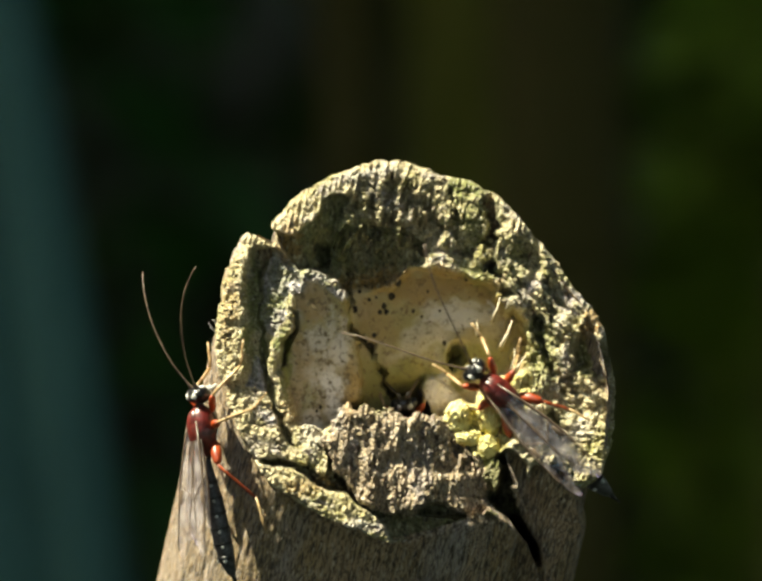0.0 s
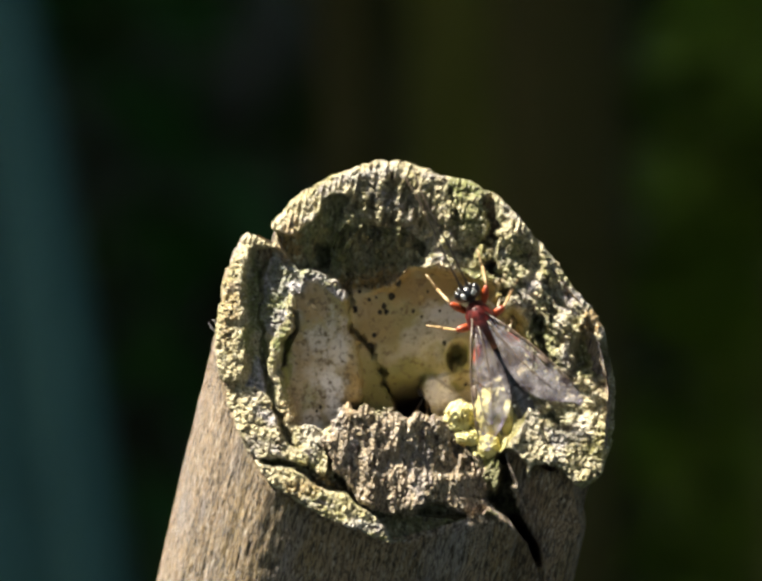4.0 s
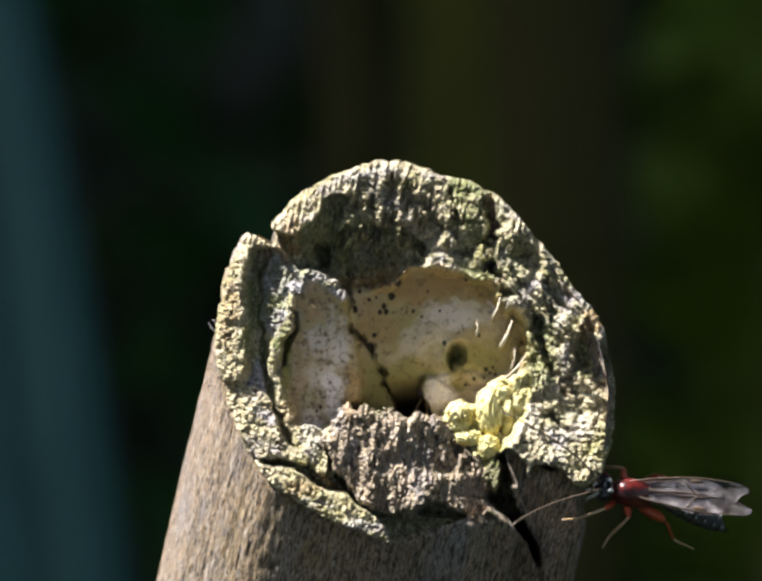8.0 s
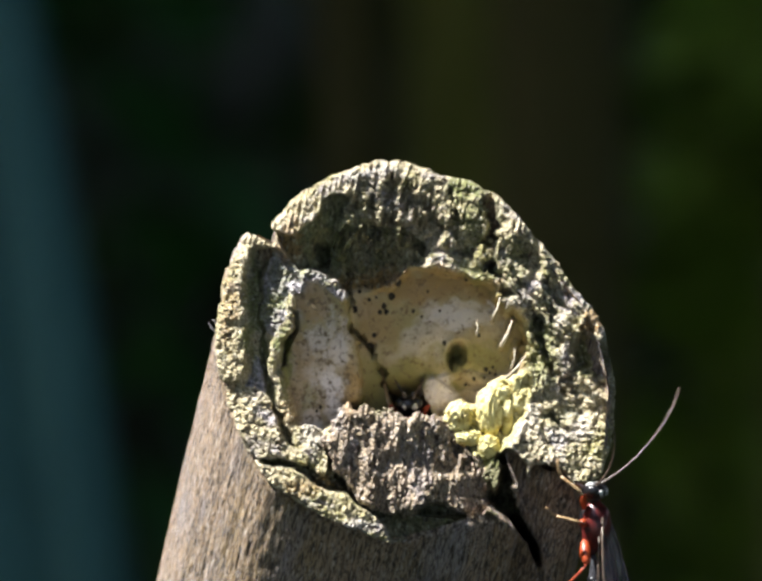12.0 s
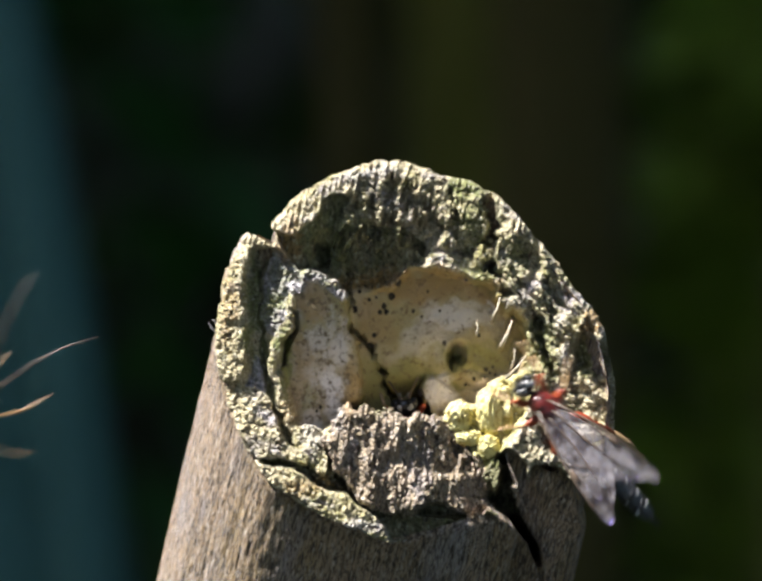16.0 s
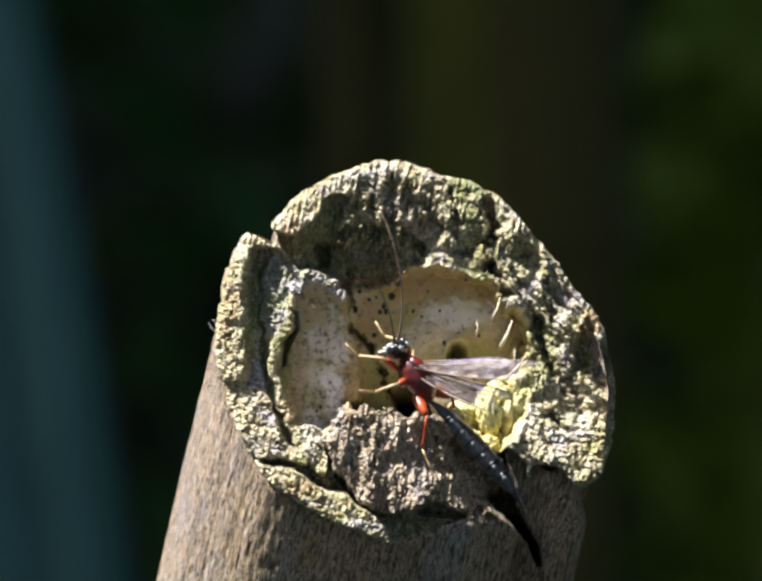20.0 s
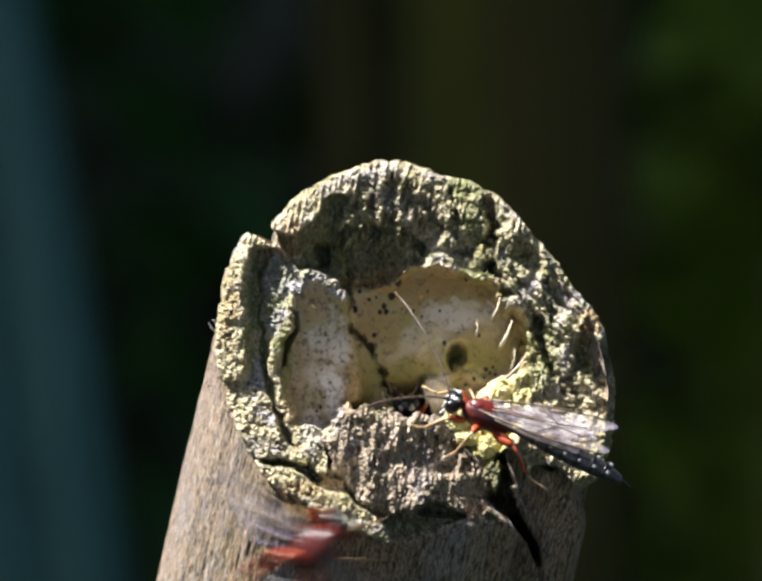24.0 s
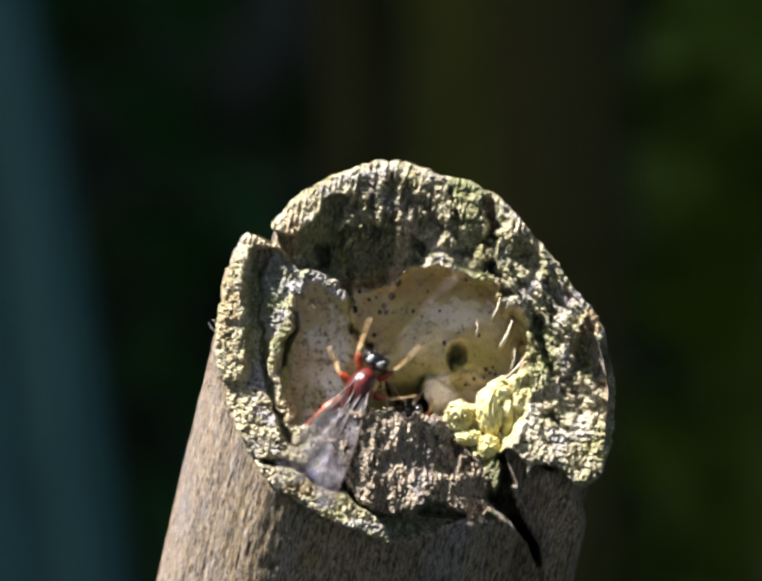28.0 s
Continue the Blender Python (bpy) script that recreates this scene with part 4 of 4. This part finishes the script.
def motions():
    fly(first_wasp, [
        (0.0, 1030, 812, 10, 137, 0, 10), (0.1, 1000, 805, 10, 145, 0, 0), (0.2, 905, 775, 30, 178, 0, -65), (0.4, 830, 700, 60, 230, 10, -50), (0.6, 940, 650, 40, 250, 0, -20),
        (0.8, 935, 670, 30, 258, 0, -15), (1.0, 965, 640, 30, 256, -15, -20), (1.2, 1160, 745, 60, 290, 0, 0), (1.4, 1120, 778, 20, 336, 0, 0), (1.5, 1095, 777, 40, 390, 0, 0),
        (1.6, 1110, 745, 40, 440, 0, 0), (1.8, 925, 735, 30, 525, 0, -30), (2.0, 884, 772, 40, 592, -10, 0), (2.2, 897, 775, 40, 605, -8, 0), (2.4, 872, 778, 40, 613, -8, 0),
        (2.6, 898, 742, 20, 572, -10, 10), (2.8, 876, 765, 20, 540, 0, 10), (3.0, 885, 714, 45, 480, 0, 5), (3.2, 925, 690, 40, 482, 0, 0), (3.5, 968, 660, 15, 465, 0, 0),
        (4.5, 1000, 690, 15, 500, 0, 0), (5.5, 1018, 772, 15, 553, 0, 0), (5.7, 1022, 758, 15, 548, 0, 0), (5.9, 1040, 750, 20, 535, 0, 0), (6.0, 1064, 738, 15, 519, 0, 0),
        (6.1, 1068, 748, 15, 517, 0, 0), (6.2, 1100, 760, 20, 508, 0, 0), (6.3, 1185, 770, 20, 492, 0, 10), (6.5, 1243, 815, 15, 482, -5, 20), (6.7, 1262, 880, 0, 500, -10, 10),
        (7.0, 1272, 888, -10, 508, -5, -75), (7.4, 1275, 900, -20, 503, -5, -75), (7.6, 1298, 935, -40, 512, 0, -90), (7.8, 1305, 1000, -84, 530, 15, -30), (8.0, 1300, 1016, -84, 530, 30, -28),
        (10.2, 1300, 1016, -84, 530, 30, -28), (10.3, 1270, 1020, -84, 540, 15, -15), (10.4, 1190, 1125, -40, 545, 15, -15), (10.8, 1187, 1138, -40, 535, 15, -15), (11.0, 1172, 1148, -40, 503, 20, -20),
        (11.4, 1162, 1135, -40, 488, 15, -35), (11.8, 1192, 1078, -40, 465, 8, -55), (12.0, 1224, 1082, -40, 452, 5, -60), (12.2, 1262, 985, -35, 450, 0, -50), (12.4, 1288, 908, -30, 448, 0, -35),
        (12.5, 1285, 915, -30, 448, 0, -30), (13.5, 1240, 860, 0, 462, 0, 0), (14.5, 1162, 795, 15, 473, 0, 0), (15.0, 1168, 788, 15, 466, 0, 0), (15.9, 1168, 790, 15, 468, 0, 0),
        (16.0, 1130, 848, 25, 494, 0, 0), (16.2, 980, 812, 15, 518, 0, -30), (16.5, 1005, 815, 15, 515, 0, -30), (16.7, 1020, 815, 15, 505, 0, -10), (16.8, 1048, 790, 15, 480, 0, 0),
        (17.0, 1058, 758, 15, 467, 0, 5), (17.2, 1062, 775, 15, 468, 0, 5), (17.4, 1060, 800, 15, 475, 0, 0), (17.5, 1030, 815, 15, 505, 0, -10), (17.8, 1030, 830, 45, 510, 0, -25),
        (18.0, 952, 852, 66, 515, 0, -48), (18.5, 905, 842, 66, 512, 0, -48), (19.5, 900, 843, 66, 510, 0, -45), (19.7, 868, 790, 30, 490, 0, -40), (20.0, 858, 778, 40, 486, 0, -50),
        (20.3, 855, 788, 35, 496, 0, -58), (20.7, 862, 765, 35, 488, 0, -50), (21.0, 852, 786, 35, 503, 0, -65), (21.5, 850, 795, 35, 490, 0, -40), (22.5, 950, 820, 30, 500, 0, -30),
        (23.5, 1045, 860, 55, 512, 0, -40), (24.0, 1000, 857, 66, 517, 0, -45), (24.3, 945, 868, 62, 530, 0, -35), (24.4, 920, 895, 40, 540, 0, -30), (24.5, 860, 955, 70, 558, 0, -20),
        (24.6, 690, 1080, 60, 562, 0, 0), (24.8, 640, 1105, 30, 555, 0, 0), (25.0, 640, 1075, 30, 500, 0, 0), (25.2, 622, 1015, 30, 455, 0, 0), (25.3, 618, 1000, 30, 440, 0, 0),
        (25.4, 645, 890, 45, 415, 0, 0), (25.5, 675, 835, 40, 388, 0, 10), (25.6, 685, 835, 40, 378, 0, 15), (25.8, 705, 842, 40, 352, 0, 20), (26.0, 694, 860, 40, 348, 0, 15),
        (26.2, 665, 910, 40, 306, 0, 0), (26.3, 672, 915, 40, 308, 0, 0), (26.4, 690, 895, 45, 332, 0, 0), (26.5, 735, 870, 50, 370, 0, 0), (26.6, 765, 815, 40, 398, 0, 10),
        (26.7, 765, 815, 40, 398, 0, 10), (26.8, 738, 812, 60, 412, 0, 15), (27.0, 728, 808, 76, 404, 0, 25), (27.2, 728, 810, 76, 406, 0, 25), (27.3, 688, 855, 45, 455, 0, 0),
        (27.4, 668, 870, 40, 487, 0, 0), (27.7, 680, 862, 40, 485, 0, 0), (27.9, 718, 825, 40, 447, 0, 0), (28.0, 740, 806, 40, 421, 0, 5)])
    limbs(first_joints, [
        (0.0, 2, 4, 0, 0, 0, 10), (0.1, 4, 10, 0, 0, 0, 10), (0.2, 12, 35, -4, 0, 0, 0), (0.4, 60, 30, 0, 0, 10, 0), (0.6, 70, 20, 20, 0, 10, 0), (0.8, 30, 60, 40, 0, 0, 0), (1.0, 60, 40, 40, 0, 0, 0),
        (1.2, 70, 20, 10, 0, 0, 0), (1.4, 40, 40, 12, 0, -20, -5), (1.6, 60, 30, 0, 0, 0, 0), (1.8, 20, 10, 0, 0, 0, 0), (2.0, 10, 48, 14, 0, 0, 30), (2.4, 10, 40, 14, 0, 0, 20), (2.8, 30, 40, 10, 0, 10, 20),
        (3.0, 10, 30, 4, 27, 20, -10), (3.5, 20, 10, 0, 0, 10, -20), (5.5, 20, 60, 16, 0, 0, 10), (6.0, 4, 82, 6, 0, 0, 10), (6.2, 30, 20, 0, 0, 0, 0), (6.5, 12, 10, -8, -8, 10, 0), (7.0, 6, -4, -34, 0, 0, 0),
        (7.5, 8, 6, -30, 0, 0, 0), (8.0, 1, 4, -16, 0, 0, 10), (10.2, 1, 4, -16, 0, 0, 10), (10.5, 30, 30, -10, 0, 0, 10), (11.0, 10, 10, -10, 0, 10, 10), (12.0, 8, 6, 0, 0, 20, 25), (12.5, 6, 4, 0, 5, 10, 10),
        (14.5, 4, 4, 0, 0, 10, 20), (15.0, 3, 3, -2, 0, 10, 25), (15.9, 3, 3, -2, 0, 10, 25), (16.0, 10, 10, 0, 0, 0, 0), (16.2, 6, 16, -6, 0, 0, 25), (16.5, 6, 14, -6, 0, 0, 25), (17.0, 4, 4, 0, 3, 0, 20),
        (17.4, 4, 4, 0, 0, 0, 20), (18.0, 4, 12, 8, -4, 0, 40), (19.0, 4, 8, 8, -4, 0, 45), (19.5, 4, 8, 8, -4, 0, 45), (19.7, 30, 30, 6, 0, 0, 20), (20.0, 10, 56, 12, 0, 20, 0), (20.3, 8, 35, 12, 0, 20, 0),
        (20.7, 10, 45, 12, 0, 20, 0), (21.0, 8, 34, 12, 0, 20, 0), (21.5, 12, 40, 10, 0, 10, 0), (23.5, 6, 10, 2, 0, 0, 10), (24.0, 4, 10, 5, -4, 0, 30), (24.4, 6, 6, 0, 0, 0, 10), (24.5, 60, 30, 0, 0, 0, 0),
        (24.6, 50, 20, 5, 0, 0, 0), (25.0, 60, 10, 0, 20, 0, 10), (25.4, 20, 10, 0, 0, 0, 0), (25.5, 4, 10, -4, 0, 0, 0), (26.0, 6, 8, 0, 0, -30, 0), (26.2, 3, 3, 0, 0, 0, 20), (26.5, 40, 20, 0, 0, 0, 0),
        (26.6, 4, 4, -4, 0, 0, 0), (27.0, 3, 8, 4, 20, 0, 10), (27.2, 3, 8, 4, 20, 0, 10), (27.3, 30, 10, 0, 0, 0, 0), (27.5, 3, 4, 0, 0, 0, 0), (27.9, 3, 4, 0, 0, 0, 0), (28.0, 8, 10, 0, 0, 0, 0)])
    away = [(1.4, 1900, 950, 0, 0, 0, 0), (2.5, 2100, 1500, -900, -60, 0, 0), (3.6, 1200, 2300, -1600, -150, 0, 0), (4.8, 100, 2200, -900, -200, 0, 0), (5.6, 150, 1700, -300, -260, 0, 30), (6.1, 190, 1620, -200, -260, 0, 30)]
    fly(second_wasp, [
        (0.0, 418, 884, -30, 95, 0, 55), (0.2, 418, 890, -30, 95, 0, 55), (0.3, 500, 760, 120, 60, 0, 10), (0.4, 770, 640, 120, 20, 0, 0), (0.5, 740, 660, 100, -30, 0, 0), (0.6, 745, 672, 80, -100, 10, 0),
        (0.8, 775, 690, 60, -170, 0, 30), (0.9, 800, 670, 80, -230, 0, 0), (1.0, 852, 618, 90, -285, 0, 0), (1.1, 1100, 690, 160, -330, 0, 0), (1.2, 1400, 860, 160, -350, 0, 0), *[(t, x, y, w, h - 360, l, r) for t, x, y, w, h, l, r in away],
        (6.4, 280, 1330, -140, -620, 0, 30), (6.7, 305, 1180, -110, -622, 0, 40), (6.9, 296, 1100, -100, -612, 0, 50), (7.0, 284, 1092, -100, -606, 0, 55), (7.2, 272, 1125, -110, -610, 0, 55), (7.6, 215, 1210, -120, -630, 0, 55),
        (7.85, 200, 1560, -140, -650, 0, 50), (8.6, 260, 1480, -130, -640, 0, 45), (8.9, 388, 1385, -120, -620, 0, 45), (9.2, 390, 1375, -120, -620, 0, 45), (9.5, 200, 1460, -130, -640, 0, 45), (12.0, 180, 1600, -140, -650, 0, 40), (14.5, 210, 1480, -140, -640, 0, 40), (14.8, 290, 1300, -120, -610, 0, 40), (15.0, 350, 1225, -110, -600, 0, 40), (15.2, 200, 1450, -110, -630, 0, 40),
        (15.5, -100, 1350, -60, -660, 0, 20), (15.7, 45, 1125, -40, -675, 0, 10), (15.85, -420, 1000, -40, -690, 0, 10), (16.0, -95, 880, -40, -675, 0, 20), (16.1, 30, 820, -40, -675, 0, 20), (16.2, -60, 850, -40, -680, 0, 20),
        (16.3, 20, 860, -40, -680, 0, 20), (16.4, 130, 885, -40, -690, 0, 20), (16.55, -380, 720, -40, -680, 0, 20), (16.7, -380, 600, -40, -670, 0, 30), (16.8, 25, 540, -40, -660, 0, 40), (16.9, 210, 605, -50, -652, 0, 60),
        (17.0, 337, 612, -70, -640, 0, 72), (17.2, 340, 615, -70, -646, 0, 70), (17.5, 335, 600, -70, -660, 5, 72), (18.0, 335, 598, -70, -682, 5, 72), (18.2, 345, 596, -60, -694, 5, 60), (18.3, 362, 592, -40, -706, 3, 36), (18.5, 415, 608, 15, -730, -5, 0),
        (19.0, 424, 618, 25, -735, -8, 0), (19.5, 424, 616, 25, -734, -8, 0), (19.6, 470, 590, 40, -728, 0, 0), (19.7, 350, 505, 40, -700, 0, 0), (19.8, 90, 390, 60, -660, 0, 0), (19.9, -440, 420, 60, -640, 0, 0),
        (20.0, -440, 650, 40, -690, 0, 0), (20.1, 110, 718, 40, -705, 0, 0), (20.25, -440, 690, 40, -700, 0, 0), (20.55, -440, 500, 40, -680, 0, 0), (20.7, 95, 445, 40, -668, 0, 20), (20.9, -460, 330, 40, -660, 0, 0),
        (22.0, -500, 700, 0, -660, 0, 0), (23.5, -380, 1350, 0, -670, 0, 0), (23.8, 75, 1060, 60, -665, 0, 10), (23.9, 400, 1085, 80, -690, 0, 0), (24.0, 650, 1125, 60, -670, 0, 0), (24.0333, 740, 1135, 60, -660, 0, 0), (24.1, 640, 1145, 60, -620, 0, 0),
        (24.2, 560, 1300, 60, -600, 0, 0), (24.4, 250, 1240, -20, -600, 0, 0), (24.5, 290, 1125, 0, -600, 0, 0), (24.6, 230, 1130, 0, -640, 0, 0), (24.7, 340, 1180, 60, -680, 0, 0), (24.8, 600, 1330, 120, -680, 0, 0),
        (24.9, 900, 1260, 140, -650, 0, 0), (25.0, 1325, 985, 120, -618, 0, 20), (25.1, 1185, 790, 130, -608, 0, 0), (25.2, 745, 330, 120, -588, 0, 0), (25.3, 360, 30, 100, -585, 0, 0), (25.4, 200, -400, 60, -640, 0, 0),
        (25.5, 900, -300, 60, -690, 0, 0), (25.6, 1070, 0, 60, -630, 0, 0), (25.7, 1150, -350, 60, -600, 0, 0), (25.95, -500, -500, 0, -560, 0, 0), (26.3, -500, 1100, 0, -600, 0, 0), (26.6, 5, 1140, 0, -640, 0, 0),
        (26.7, -440, 800, 0, -640, 0, 0), (26.8, 20, 70, 0, -640, 0, 0), (26.95, -460, -200, 0, -640, 0, 0), (28.0, -600, -200, 0, -640, 0, 0)])
    beats = []
    for start, end, rest in ((0.0, 0.2, (4, 4)), (0.27, 5.5, None), (6.4, 16.6, (14, 14)), (16.7, 16.95, None), (17.0, 17.2, (26, 36)), (17.5, 18.2, (16, 40)), (18.6, 19.55, (11, 8)), (19.62, 23.4, None), (23.5, 28.0, None)):
        if rest:
            beats += [(start, *rest), (end, *rest)]
        else:
            t, k = start, 0
            while t < min(end, start + (5 if start > 23 else 1.3)):
                beats.append((t, 82, (46, -34)[k % 2]))
                t, k = round(t + 1 / 30, 4), k + 1
    beats = [b for b in beats if b[0] < 27.95] + [(28.0, 80, 20)]
    def carriage(t):
        """Abdomen pitch and swing, antenna raise and spread of the second wasp."""
        if 16.9 < t < 17.3:
            return -4, 0, -6, 4
        if 17.4 < t < 18.3:
            return -12, -68, -28, 4
        if 18.3 < t < 19.58:
            return -88, 0, -20, 4
        return -4, 0, 5, -12 if 6 < t < 15.6 else 4
    limbs(second_joints, [(t, spread, high, *carriage(t)) for t, spread, high in beats])
    fly(third_wasp, [(0.0, 838, 900, -238, 95, 10, 0), (0.6, 838, 915, -225, 95, 10, 0), (1.2, 838, 960, -260, 95, 10, 0), (11.0, 838, 960, -260, 95, 10, 0), (12.0, 842, 900, -238, 90, 10, 0), (14.5, 842, 905, -238, 90, 10, 0),
                     (15.0, 838, 900, -238, 95, 10, 0), (17.0, 838, 902, -238, 92, 10, 0), (19.0, 838, 905, -238, 88, 10, 0), (19.7, 838, 960, -260, 88, 10, 0), (22.5, 838, 960, -260, 88, 10, 0), (23.5, 838, 902, -238, 92, 10, 0), (24.0, 838, 902, -238, 92, 10, 0), (25.0, 840, 898, -238, 88, 10, 0), (28.0, 842, 915, -220, 90, 10, 0)])
    limbs(third_joints, [(0.0, 2, 2, 0, 0, -78, 20), (14.0, 2, 2, 0, 0, -70, 15), (28.0, 2, 2, 0, 0, -78, 20)])


motions()
